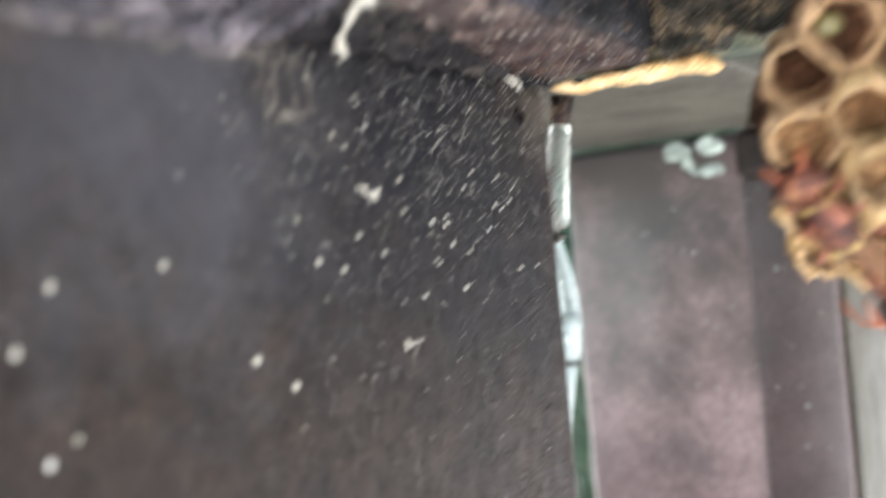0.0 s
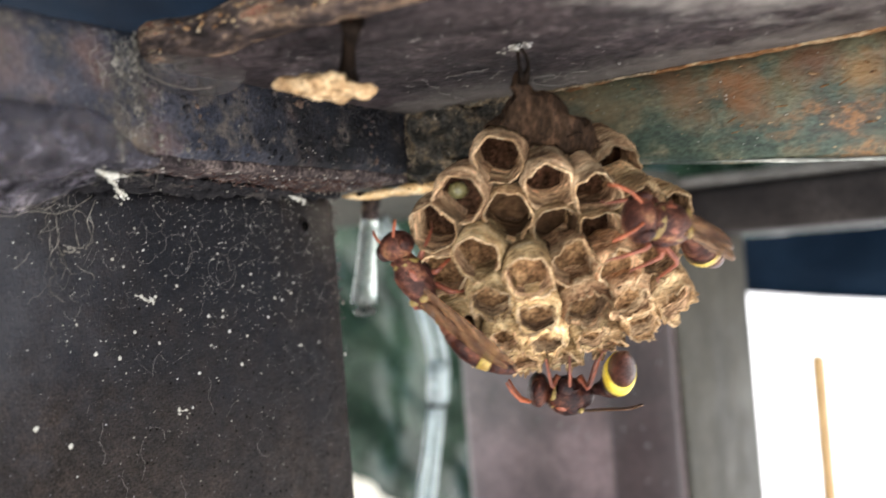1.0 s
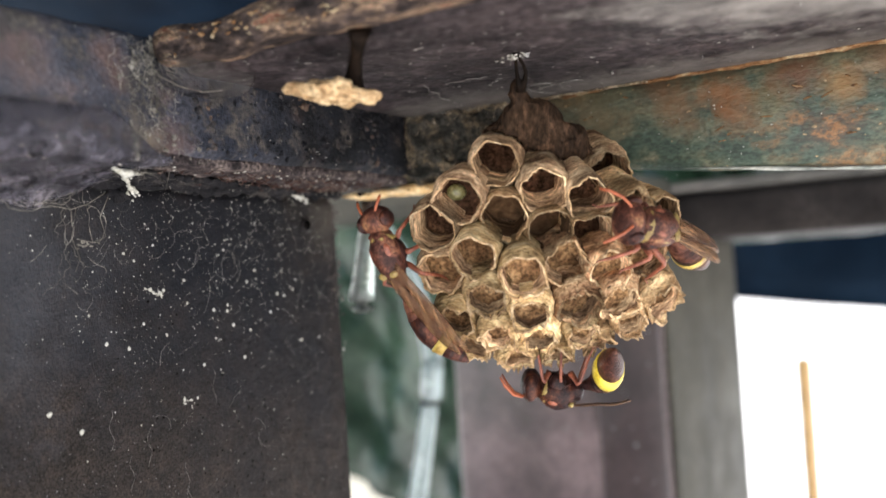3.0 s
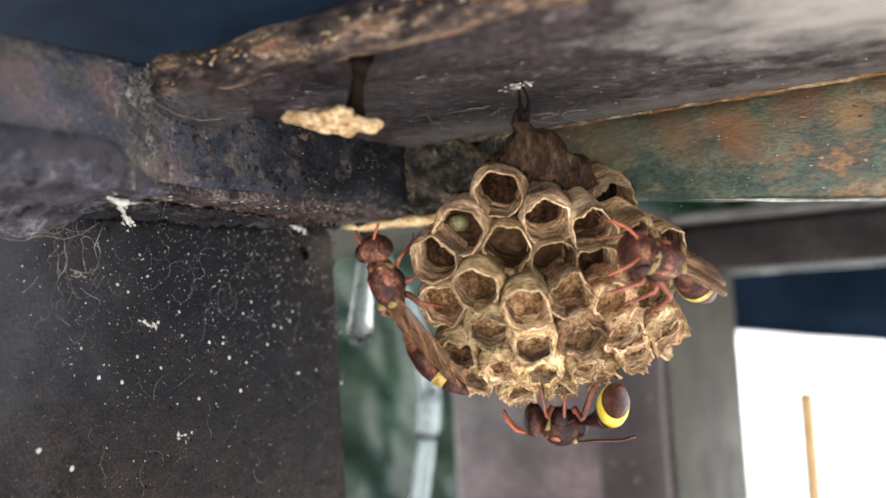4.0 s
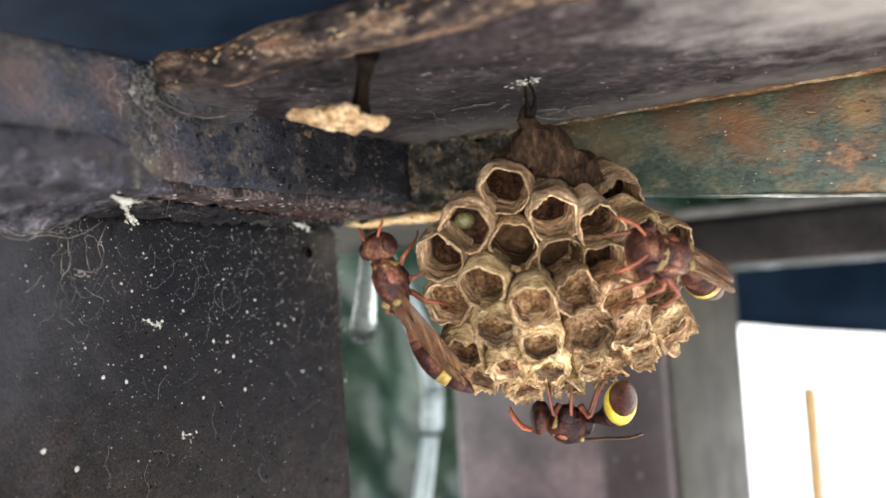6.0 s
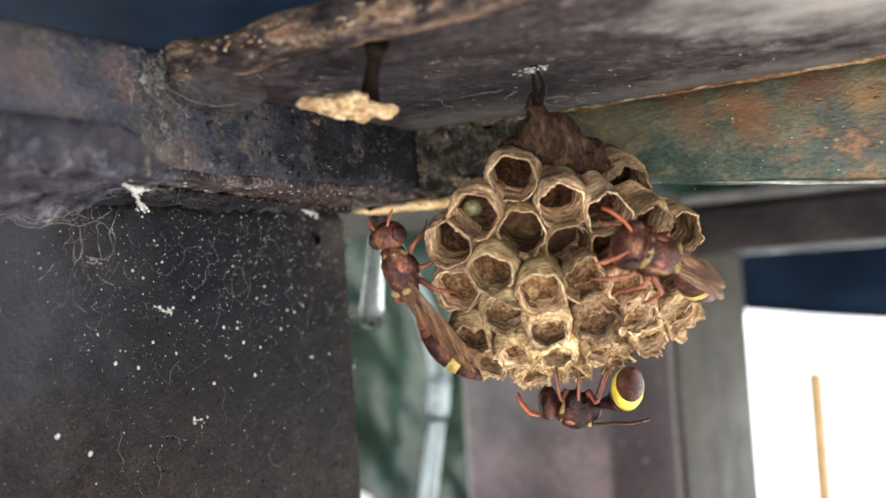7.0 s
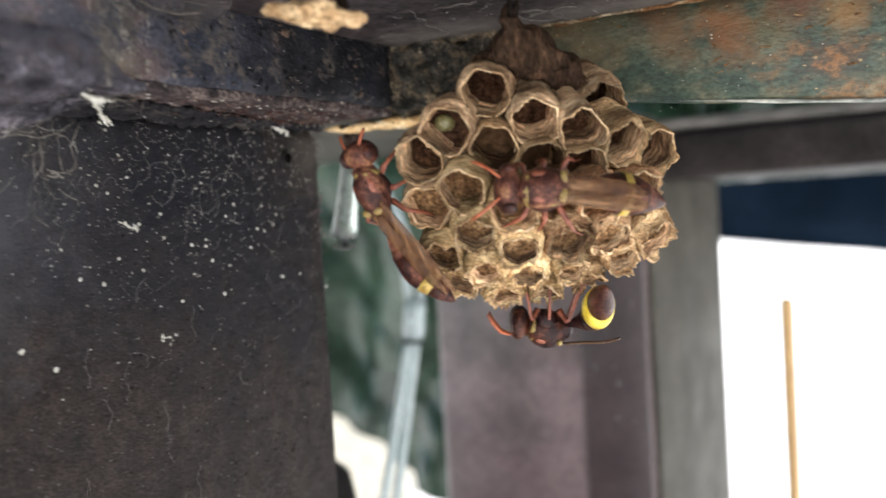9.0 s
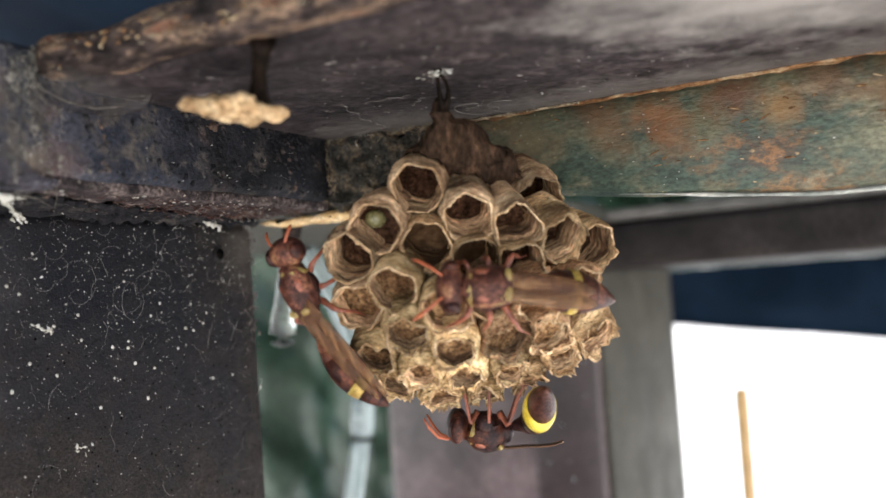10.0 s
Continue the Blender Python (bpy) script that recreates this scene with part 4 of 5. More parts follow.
def build_wasp(m, label, bend, wings=1.0, legs_down=1.0, spread_k=0.75, body=None, band=8, size=(0.95, 0.78, 0.8), first=6, broad=1.0, feelers=1.0, ring=None):
    body = body or CHITIN

    def part(name, bm, mat, parent, label=""):
        for v in bm.verts:
            v.co = Vector((v.co.x * size[0], v.co.y * size[1], v.co.z * size[2]))
        return whole_part(name, bm, mat, parent, label)
    w = empty("paper_wasp", m, label, "wasp", "paper wasps")
    shape = ((3.9, 0.7, -0.5), (3.5, 1.5, -0.4), (2.7, 2.1, -0.1), (1.7, 2.5, 0.1), (0.5, 2.65, 0.2), (-0.8, 2.6, 0.2), (-1.9, 2.3, 0.1), (-2.9, 1.8, -0.1), (-3.6, 1.2, -0.3), (-3.9, 0.6, -0.4))
    tho = loft([Vector((x, 0, z)) * MM for x, r, z in shape], [r * MM for x, r, z in shape], 28, True, 1.05)
    for v in tho.verts:
        v.co += wobble(v.co, 450, 0.0005, 1) + wobble(v.co, 1400, 0.0002, 3)
    thorax = part("thorax", tho, body, w)
    for s in (-1, 1):
        part("side_plate", ball((0.0004, s * 0.0018, -0.0008), (0.0017, 0.0010, 0.0015), 14, 9), CHITIN_DARK, thorax)
    part("scutellum", ball((-0.0020, 0, 0.0013), (0.0013, 0.0016, 0.0012), 16, 10), CHITIN, thorax)
    part("propodeum", ball((-0.0032, 0, 0.0001), (0.0014, 0.0017, 0.0016), 16, 10), CHITIN_DARK, thorax)
    part("collar", loft([(0.0023, 0, -0.0001), (0.0026, 0, -0.0001), (0.0029, 0, -0.0002)], [0.00236, 0.00232, 0.0020], 20, False), COLLAR, thorax, "dull yellow collar")
    for s in (-1, 1):
        part("yellow_mark", ball((-0.0022, s * 0.0010, 0.0021), (0.0006, 0.0011, 0.0005), 10, 6), COLLAR, thorax, "yellow mark")
        part("orange_patch", ball((0.0010, s * 0.0014, 0.0017), (0.0013, 0.0007, 0.0007), 12, 8), LEG, thorax, "orange-brown patch")
        part("pale_line", loft([Vector((q[0], s * q[1], q[2])) * MM for q in ((2.6, 1.9, 0.9), (1.4, 2.2, 1.1), (0.0, 2.3, 1.2), (-1.4, 2.1, 1.2), (-2.6, 1.6, 1.1))], [0.00006, 0.00014, 0.0001, 0.00016, 0.00006], 7), COLLAR, thorax, "pale yellowish line along the thorax")
        part("side_seam", loft([Vector((q[0], s * q[1], q[2])) * MM for q in ((2.4, 2.0, -0.9), (1.2, 2.45, -0.3), (0.2, 2.5, -1.0), (-1.0, 2.4, -0.5), (-2.2, 1.9, -1.0))], [0.0001, 0.0002, 0.00012, 0.0002, 0.0001], 7), CHITIN_DARK, thorax, "black seam between the plates")
    head = part("head", ball((0.0054, 0, -0.0004), (0.0020, 0.0031, 0.0025)), body, w)
    for s in (-1, 1):
        part("eye", ball((0.0053, s * 0.0024, 0), (0.0013, 0.0009, 0.0018), 12, 8), CHITIN_DARK, head, "dark compound eye")
        pts = [Vector((0.0058, s * 0.0006, 0.0004)), Vector((0.0068, s * 0.0014, 0.0012)), Vector((0.0082, s * 0.0024, 0.0009)), Vector((0.0096, s * 0.0033, -0.0002)), Vector((0.0104, s * 0.0037, -0.0012))]
        pts = [pts[0] + (p - pts[0]) * feelers for p in pts]
        part("antenna", loft(pts, [0.00022, 0.00017, 0.00022, 0.00025, 0.00018], 8), ANTENNA, head, "orange-red antenna")
        part("jaw", ball((0.0057, s * 0.0005, -0.0016), (0.0006, 0.0004, 0.0006), 10, 6), YELLOW, head, "yellowish jaw")
    prof = [(0.0, 0.0005), (0.08, 0.0006), (0.18, 0.0011), (0.26, 0.0017), (0.31, 0.0019), (0.38, 0.0024), (0.5, 0.00275), (0.57, 0.00275), (0.66, 0.0025), (0.76, 0.0020), (0.86, 0.0014), (0.95, 0.0007), (1.0, 0.0001)]
    L = 0.0165
    spine = []
    p, d = Vector((-0.0030, 0, -0.0004)), Vector((-1, 0, -0.1)).normalized()
    bend = Vector(bend)
    sway = 0.0145 * wings * 0.62 * bend.y if abs(bend.y) < 2 else 0.0
    for k in range(len(prof)):
        spine.append(p.copy())
        if k + 1 < len(prof):
            ds = (prof[k + 1][0] - prof[k][0])
            d = (d + bend * ds * (1 if prof[k][0] > 0.1 else 0.3)).normalized()
            p = p + d * ds * L

    def piece(name, a, b, mat, label=""):
        return part(name, loft(spine[a:b + 1], [q[1] for q in prof[a:b + 1]], 20), mat, w, label)
    piece("waist", 0, 4, body)
    piece("abdomen_segment", 4, 5, CHITIN)
    piece("abdomen_front", 5, first, CHITIN_DARK)
    part("abdomen_band", loft(spine[first:band], [q[1] * 1.03 for q in prof[first:band]], 24), ring or YELLOW, w, "dull yellow band" if ring else "bright yellow band")
    tip = piece("abdomen_tip", band - 1, 12, CHITIN)
    for k in (band - 1, band):
        if k < 11 and abs(bend.y) < 2:
            part("segment_edge", loft([spine[k] + (spine[k + 1] - spine[k]) * q for q in (0.55, 0.7, 0.85)], [(prof[k][1] + (prof[k + 1][1] - prof[k][1]) * q) * 1.015 for q in (0.55, 0.7, 0.85)], 20, False), CHITIN_DARK, tip, "dark edge of a segment")
    for s in (-1, 1):
        bm = bmesh.new()
        rows = []
        for k in range(11):
            t = k / 10
            half = 0.0009 * broad * math.sin(math.pi * min(t * 0.78 + 0.08, 1)) ** 0.7 * (1 if t < 0.9 else math.sqrt(max(0.0, 1 - ((t - 0.9) / 0.105) ** 2))) + 0.0001
            c = Vector((0.0003 - 0.016 * t * wings, s * (0.0008 * broad - 0.0002 * t), 0.0020 + 0.0006 * math.sin(2.6 * t) - 0.0011 * t * t))
            c.y += sway * t
            rows.append([bm.verts.new(c + Vector((0, q * half, -abs(q) * 0.0002 + 0.00015 * math.sin(9 * t)))) for q in (-1, -0.5, 0, 0.5, 1)])
        for a, b in zip(rows, rows[1:]):
            for i in range(4):
                bm.faces.new((a[i], a[i + 1], b[i + 1], b[i]))
        ob = part("wing", bm, WING, w, "folded amber-brown wing")
        so = ob.modifiers.new("solid", "SOLIDIFY")
        so.thickness = 0.00006
        for x, spread, fwd in ((0.0018, 0.0050, 0.0030), (-0.0002, 0.0058, 0.0002), (-0.0018, 0.0062, -0.0042)):
            h = 0.0038 * legs_down
            spread *= spread_k
            pts = [Vector((x, s * 0.0009, -0.0019)), Vector((x + fwd * 0.1, s * spread * 0.35, -0.0022)), Vector((x + fwd * 0.35, s * spread * 0.8, -0.0010)), Vector((x + fwd * 0.45, s * spread * 0.9, -0.0012)), Vector((x + fwd * 0.75, s * spread, -0.0020 - h * 0.6)), Vector((x + fwd * 0.95, s * spread * 1.02, -0.0022 - h)), Vector((x + fwd * 1.2, s * spread * 1.1, -0.0023 - h * 1.05))]
            part("leg", loft(pts, [0.00055, 0.0005, 0.00042, 0.0003, 0.00026, 0.00014, 0.00009], 8), LEG, w)
    return w


def placed(x, y, z, fx, fy, fz, ux, uy, uz):
    """A wasp's pose from its place in the nest's space (mm), the way it faces and the way its back points."""
    f = Vector((fx, fy, fz)).normalized()
    u = Vector((ux, uy, uz))
    s = u.cross(f).normalized()
    u = f.cross(s)
    r = Matrix((f, s, u)).transposed().to_4x4()
    return NEST @ Matrix.Translation(Vector((x, y, z)) * MM) @ r


# ---- specks, silk and other small litter ----
SPOTS = [
    (97.7, 4.4), (93.6, 3.1), (92, 9.9), (86.5, 8.8), (88.3, 7.7), (90.7, 13.1), (106.4, 9), (113.4, 5.4), (111.4, 3.6),
    (120.1, 5), (123.7, 3.4), (122.8, 1.7), (120.5, 0.7), (118.7, 1.2), (98.1, 0.8), (103.6, -0.6), (106.7, -0), (106.6, -1),
    (107.8, -3.4), (111.6, -4.5), (116.8, -1.9), (93.7, -3.7), (103.7, -5.2), (124.4, -7.5), (129.2, -7.4), (136.3, -10.5), (80.1, 0.2),
    (89.5, -1.7), (82.8, -4), (86.6, -5.1), (100.9, -9.1), (110, -8.9), (73.3, -12.3),
]


def on_post(y, z, lift=0.0):
    return Vector((-0.1029 + lift, y / 1000, 1.5 + z / 1000))


def blob(bm, c, r, flat, rnd):
    """A small crusty speck lying on the post."""
    n = 9
    ph = rnd.uniform(0, 6)
    rim = []
    for i in range(n):
        a = 2 * math.pi * i / n
        q = r * (1 + rnd.uniform(-0.25, 0.25))
        rim.append(bm.verts.new(c + Vector((0.00002, q * math.cos(a + ph), q * math.sin(a + ph)))))
    mid = [bm.verts.new(c + (v.co - c) * 0.6 + Vector((flat * 0.8, 0, 0))) for v in rim]
    top = bm.verts.new(c + Vector((flat, 0, 0)))
    for i in range(n):
        j = (i + 1) % n
        bm.faces.new((rim[i], rim[j], mid[j], mid[i]))
        bm.faces.new((mid[i], mid[j], top))


def build_litter():
    rnd = random.Random(11)
    bm = bmesh.new()
    for y, z in SPOTS:
        blob(bm, on_post(y, z), rnd.choice((0.0002, 0.00025, 0.00031)), 0.00015, rnd)
    for k in range(560):
        y = rnd.triangular(62, 137, 118)
        z = 19 - abs(rnd.gauss(0, 15))
        blob(bm, on_post(y, z), rnd.choice((0.00003, 0.00004, 0.00006, 0.0001)) * rnd.uniform(0.7, 1.4), 0.00008, rnd)
    for y, z in ((53.1, -4.0), (54.3, -15.4), (51.9, -16.7), (73.1, -12.4), (77.9, -15.6), (50.0, -8.5), (63.5, -3.1), (55.0, -24.0)):
        blob(bm, on_post(y, z), rnd.uniform(0.00024, 0.0004), 0.0001, rnd)
    for k in range(700):
        y, z = rnd.uniform(78, 137.5), 19.5 - abs(rnd.gauss(0, 20))
        blob(bm, on_post(y, z), rnd.choice((0.000025, 0.00003, 0.00004, 0.00006)) * rnd.uniform(0.7, 1.3), 0.00005, rnd)
    for y, z in ((119.0, 11.0), (131.0, 12.0), (121.0, 3.0), (101.0, 1.0), (112.0, -5.0), (123.0, -11.0), (88.0, -6.0), (86.0, -2.0), (115.0, -18.0), (95.0, -17.0), (100.0, 12.0), (111.0, 16.0), (97.0, 16.0), (105.0, -1.0), (114.0, 4.0), (128.0, 3.0), (93.0, -7.0), (78.0, -1.0)):
        wide, tall = rnd.uniform(0.9, 2.2), rnd.uniform(0.8, 2.0)
        for k in range(12):
            blob(bm, on_post(min(137.5, y + rnd.gauss(0, wide)), min(19, z + rnd.gauss(0, tall))), rnd.uniform(0.00002, 0.00006), 0.00005, rnd)
    for k in range(120):
        y, z = rnd.uniform(82, 137), 18 - abs(rnd.gauss(0, 20))
        blob(bm, on_post(y, z), rnd.uniform(0.00006, 0.00013), 0.00008, rnd)
    pits = bmesh.new()
    for k in range(420):
        y, z = rnd.triangular(84, 137, 132), rnd.uniform(-40, 2)
        blob(pits, on_post(y, z), rnd.uniform(0.00006, 0.00022), 0.00003, rnd)
    tagged(part("paint_pits", pits, PIT), "small dark pits in the brown paint of the post", "pits", kind="stuff")
    lumps = bmesh.new()
    for k in range(46):
        y = rnd.choice((rnd.gauss(86.0, 1.6), rnd.uniform(90, 128)))
        merge(lumps, ball(on_post(y, 19.2 - (abs(rnd.gauss(0, 1.3)) if y < 90 else abs(rnd.gauss(0, 0.5)))), (0.0004, rnd.uniform(0.0005, 0.0013), rnd.uniform(0.0004, 0.001)), 10, 7))
    for k in range(260):
        y = rnd.uniform(0.0775, 0.122)
        reach = 0.0105 * max(0.0, 1 - (y - 0.0775) / 0.046) + 0.001
        p = Vector((-0.1026 + reach * rnd.random(), y, 1.5192))
        merge(lumps, ball(p, (rnd.uniform(0.0005, 0.0012), rnd.uniform(0.0005, 0.0014), rnd.uniform(0.0003, 0.0007)), 10, 7))
    for v in lumps.verts:
        v.co += wobble(v.co, 900, 0.0004, 2)
    runny = bmesh.new()
    trail = ((-0.0875, 0.0735, 1.5188), (-0.0896, 0.0762, 1.5186), (-0.0930, 0.0795, 1.5185), (-0.0965, 0.0827, 1.5185), (-0.1, 0.0858, 1.5184), (-0.1016, 0.0876, 1.5182), (-0.1022, 0.0884, 1.5180), (-0.1022, 0.0892, 1.5176))
    fine = [Vector(a).lerp(Vector(b), q / 5) for a, b in zip(trail, trail[1:]) for q in range(5)] + [Vector(trail[-1])]
    merge(runny, loft([p + wobble((k * 0.5, 0, 0), 1, 0.0004, 2) for k, p in enumerate(fine)], [(0.0002 + 0.0006 * abs(noise.noise(Vector((k * 0.42, 3, 0))))) * (1 + 0.5 * max(0, 1 - k / 12)) for k in range(len(fine))], 9, True, 0.6))
    arm = [Vector((-0.0896 - 0.0006 * k, 0.0762 + 0.0012 * k, 1.5186 + 0.0001 * k)) for k in range(6)]
    merge(runny, loft([p + wobble((k * 0.7, 4, 0), 1, 0.0004, 2) for k, p in enumerate(arm)], [0.0005, 0.0007, 0.0006, 0.00035, 0.0003, 0.0001], 9, True, 0.6))
    for k in range(10):
        p = rnd.choice(fine) + Vector((rnd.gauss(0, 0.0004), rnd.gauss(0, 0.0006), rnd.gauss(0, 0.0003)))
        merge(runny, ball(p, (0.00012, rnd.uniform(0.0001, 0.0003), rnd.uniform(0.0001, 0.0002)), 8, 6))
    for v in runny.verts:
        v.co += wobble(v.co, 1500, 0.00022, 4)
    tagged(part("runny_dropping", runny, DROPPING), "white dried dropping running from the bar onto the post", "dropping")
    flakes = bmesh.new()
    for k in range(650):
        y, z = 0.1375 - 0.052 * rnd.random() ** 1.3, 1.5215 + 0.0135 * rnd.random()
        p = Vector((-0.0856, y, z))
        h = rnd.uniform(0.00012, 0.0007) * rnd.choice((1, 1, 0.5))
        merge(flakes, ball(p, (0.0002, h, h * rnd.uniform(0.4, 1.1)), 7, 5))
    for v in flakes.verts:
        v.co += wobble(v.co, 1300, 0.0003, 7)
    tagged(part("bar_crust", flakes, BAR_CRUST), "black and brown flakes of crust on the steel bar", "crust", kind="stuff")
    tagged(part("crud_lumps", lumps, CRUD), "black lumps of crud along the top of the post", "crud", kind="stuff")
    edge = bmesh.new()
    for k in range(160):
        y, z = 137 - abs(rnd.gauss(0, 2.2)), rnd.uniform(-4, 19)
        blob(edge, on_post(y, z), rnd.uniform(0.00008, 0.0003), 0.00008, rnd)
    tagged(part("edge_crust", edge, LEDGE), "crumbly brown crust on the corner of the post", "crust", kind="stuff")
    tagged(part("insect_specks", bm, DROPPING), "cream insect specks dotted over the dark post", "specks", kind="stuff")
    for nm, y, z, pts in (("splash", 91.6, 2.9, ((-2.2, 0.8), (-1.2, 0.5), (-0.5, 0.2), (0.4, -0.3), (1.3, -0.4), (1.9, -0.9))), ("splash", 97.5, -14.3, ((-1.0, 0.1), (0, 0.0), (0.8, -0.1), (1.3, -0.6))), ("splash", 125.3, 18.0, ((-1.6, 0.4), (-0.5, 0.5), (0.4, -0.1), (1.3, -0.1), (1.9, -0.7))), ("splash", 87.0, 18.9, ((-0.6, 0.6), (0.2, 0.2), (0.5, -0.6), (0.9, -1.4), (1.5, -1.9))), ("splash", 117.0, 19.6, ((-1.2, 0), (0, 0.2), (1.2, 0)))):
        bm = bmesh.new()
        size = 1.35 if z > 17 else 0.65
        way = [on_post(y + a + (c - a) * q / 6, z + b + (d - b) * q / 6) for (a, b), (c, d) in zip(pts, pts[1:]) for q in range(6)]
        merge(bm, loft([p + wobble(p, 900, 0.0004) for p in way], [size * (0.00008 + 0.0008 * abs(noise.noise(Vector((k * 0.37, y, z)))) ** 1.2) for k in range(len(way))], 9))
        for k in range(9):
            p = rnd.choice(way) + Vector((0, rnd.gauss(0, 0.0005), rnd.gauss(0, 0.0004)))
            side = Vector((0, rnd.gauss(0, 0.0005), rnd.gauss(0, 0.0004)))
            merge(bm, loft([p, p + side * 0.6, p + side], [0.00016 * size, 0.0001 * size, 0.00003], 7))
        for v in bm.verts:
            v.co += wobble(v.co, 2200, 0.00025, 6)
            v.co.x = -0.1029 + (0.0009 if z > 17 else 0) + (v.co.x + 0.1029) * 0.3
        tagged(part(nm, bm, DROPPING), "dried white splash on the dark post", "dropping")
    bm = bmesh.new()
    def strand(pts, r=0.00004):
        merge(bm, loft(pts, [r] * len(pts), 5))
    for y0, z0, ry, rz, turns in ((106.5, 6.6, 2.0, 2.4, 9), (107.5, 6.0, 1.6, 2.9, 7), (112.5, 8.5, 3.2, 2.2, 4), (98.0, 9.0, 2.4, 3.2, 5)):
        strand([on_post(y0 + ry * math.cos(q * 0.55 + y0) * (1 + 0.05 * q), z0 + rz * math.sin(q * 0.55 + y0), 0.0003) for q in range(turns + 5)], 0.000015)
    for k in range(80):
        y, z, a = rnd.uniform(80, 137), 18 - abs(rnd.gauss(0, 18)), rnd.uniform(0, 6.3)
        cur = rnd.uniform(-0.5, 0.5)
        pts = []
        for q in range(8):
            pts.append(on_post(y, z, 0.0002 + 0.0002 * rnd.random()))
            y, z = y + 0.6 * math.cos(a), z + 0.6 * math.sin(a)
            a += cur + rnd.uniform(-0.3, 0.3)
        strand(pts, rnd.choice((0.000006, 0.00001, 0.000016)))
    for k in range(10):
        z0 = -10 - 3.5 * k
        y = rnd.uniform(66, 104)
        strand([on_post(y + 0.4 * math.sin(q * 1.3 + k), z0 - 0.8 * q, 0.0002) for q in range(8)], 0.000014)
    tagged(part("silk_threads", bm, SILK), "fine curled silk threads and hairs on the post", "cobweb", kind="stuff")
    bm = bmesh.new()
    for k in range(22):
        y, z, a = rnd.gauss(77.5, 1.6), rnd.uniform(4, 19), rnd.gauss(-1.4, 0.7)
        pts = []
        for q in range(rnd.randint(5, 11)):
            pts.append(on_post(y, z, 0.0002 + 0.0005 * rnd.random()))
            y, z, a = y + 0.5 * math.cos(a), z + 0.5 * math.sin(a), a + rnd.gauss(0, 0.45)
        merge(bm, loft(pts, [rnd.choice((0.000015, 0.00002, 0.00004))] * len(pts), 5))
    for y0, z0, ry, rz in ((77.0, 12.6, 0.8, 2.6), (81.6, 13.0, 1.6, 2.4)):
        merge(bm, loft([on_post(y0 + ry * math.cos(q * 0.45) + 0.9 * noise.noise(Vector((q * 0.5, y0, 0))), z0 + rz * math.sin(q * 0.45) + 0.9 * noise.noise(Vector((q * 0.5, 3, y0))), 0.0006 + 0.0004 * math.sin(q)) for q in range(15)], [0.00005 + 0.00003 * math.sin(q * 1.7) for q in range(15)], 6))
    for run in (((83.5, 17.5), (80.5, 15.8), (77.8, 15.0), (73, 15.6), (68, 16.6)), ((84, 17), (82.4, 14.0), (83.2, 11.2), (81.0, 10.4), (78.4, 10.9)), ((78.5, 15.2), (77.6, 11), (78.8, 8.2), (77.9, 6.4))):
        merge(bm, loft([on_post(y, z, 0.0006) for y, z in run], [0.00006] * len(run), 6))
    for z0, z1 in ((17.5, 15.5), (16.2, 15.8)):
        merge(bm, loft([on_post(58.5 + 1.5 * q, z0 + (z1 - z0) * q / 12 + 0.5 * noise.noise(Vector((q * 0.6, z0, 0))), 0.0004) for q in range(13)], [0.00003] * 13, 5))
    for k in range(14):
        p = on_post(rnd.gauss(79.5, 1.0), rnd.gauss(10.3, 0.4), 0.0001)
        merge(bm, ball(p, (0.0001, rnd.uniform(0.0001, 0.0005), rnd.uniform(0.0001, 0.0002)), 8, 6))
    tagged(part("cobweb_clump", bm, DUST_WEB), "tan cobweb clump hanging from the weld", "cobweb", kind="stuff")
    bm = bmesh.new()
    for k in range(300):
        p = Vector((rnd.uniform(-0.1015, -0.0868), rnd.triangular(0.08, 0.137, 0.13), 1.5196 - rnd.uniform(0, 0.0004)))
        a, ln = rnd.uniform(0, 6.3), rnd.uniform(0.0005, 0.0022)
        d = Vector((math.cos(a) * 0.6, math.sin(a), rnd.uniform(-0.4, 0.1))) * ln
        merge(bm, loft([p, p + d * 0.5 + Vector((0, 0, -0.0002)), p + d], [0.00005, rnd.uniform(0.00004, 0.0001), 0.00003], 5))
    tagged(part("dry_fibres", bm, FIBRE), "dry reddish plant fibres under the bar", "litter", kind="stuff")
    bm = bmesh.new()
    for k in range(70):
        p = Vector((rnd.uniform(-0.101, -0.0865), rnd.uniform(0.07, 0.137), 1.5196))
        merge(bm, ball(p, (rnd.uniform(0.00005, 0.00045), rnd.uniform(0.00005, 0.00032), 0.00008), 7, 5))
    for k in range(220):
        p = Vector((-0.1025 + rnd.gauss(0, 0.0007), rnd.uniform(0.086, 0.137), 1.5193 - rnd.uniform(0, 0.0007)))
        merge(bm, ball(p, (rnd.uniform(0.00003, 0.0002), rnd.uniform(0.00003, 0.0003) * rnd.random(), 0.00008), 6, 4))
    for k in range(45):
        p = Vector((-0.0855, min(0.138, rnd.choice((0.108, 0.122, 0.131)) + rnd.gauss(0, 0.005)), 1.5215 + 0.013 * rnd.random() ** 1.3))
        merge(bm, ball(p, (0.0003, rnd.uniform(0.00001, 0.00004) * rnd.choice((1, 1, 1, 2)), rnd.uniform(0.00001, 0.00005)), 6, 4))
    tagged(part("ledge_specks", bm, DROPPING), "pale specks on the face and underside of the bar", "specks", kind="stuff")
    bm = bmesh.new()
    for k in range(170):
        p = Vector((rnd.uniform(-0.075, 0.01), rnd.uniform(0.086, 0.137), 1.5311))
        merge(bm, ball(p, (rnd.uniform(0.00006, 0.0003) * rnd.random(), rnd.uniform(0.00005, 0.0001), 0.00006), 7, 5))
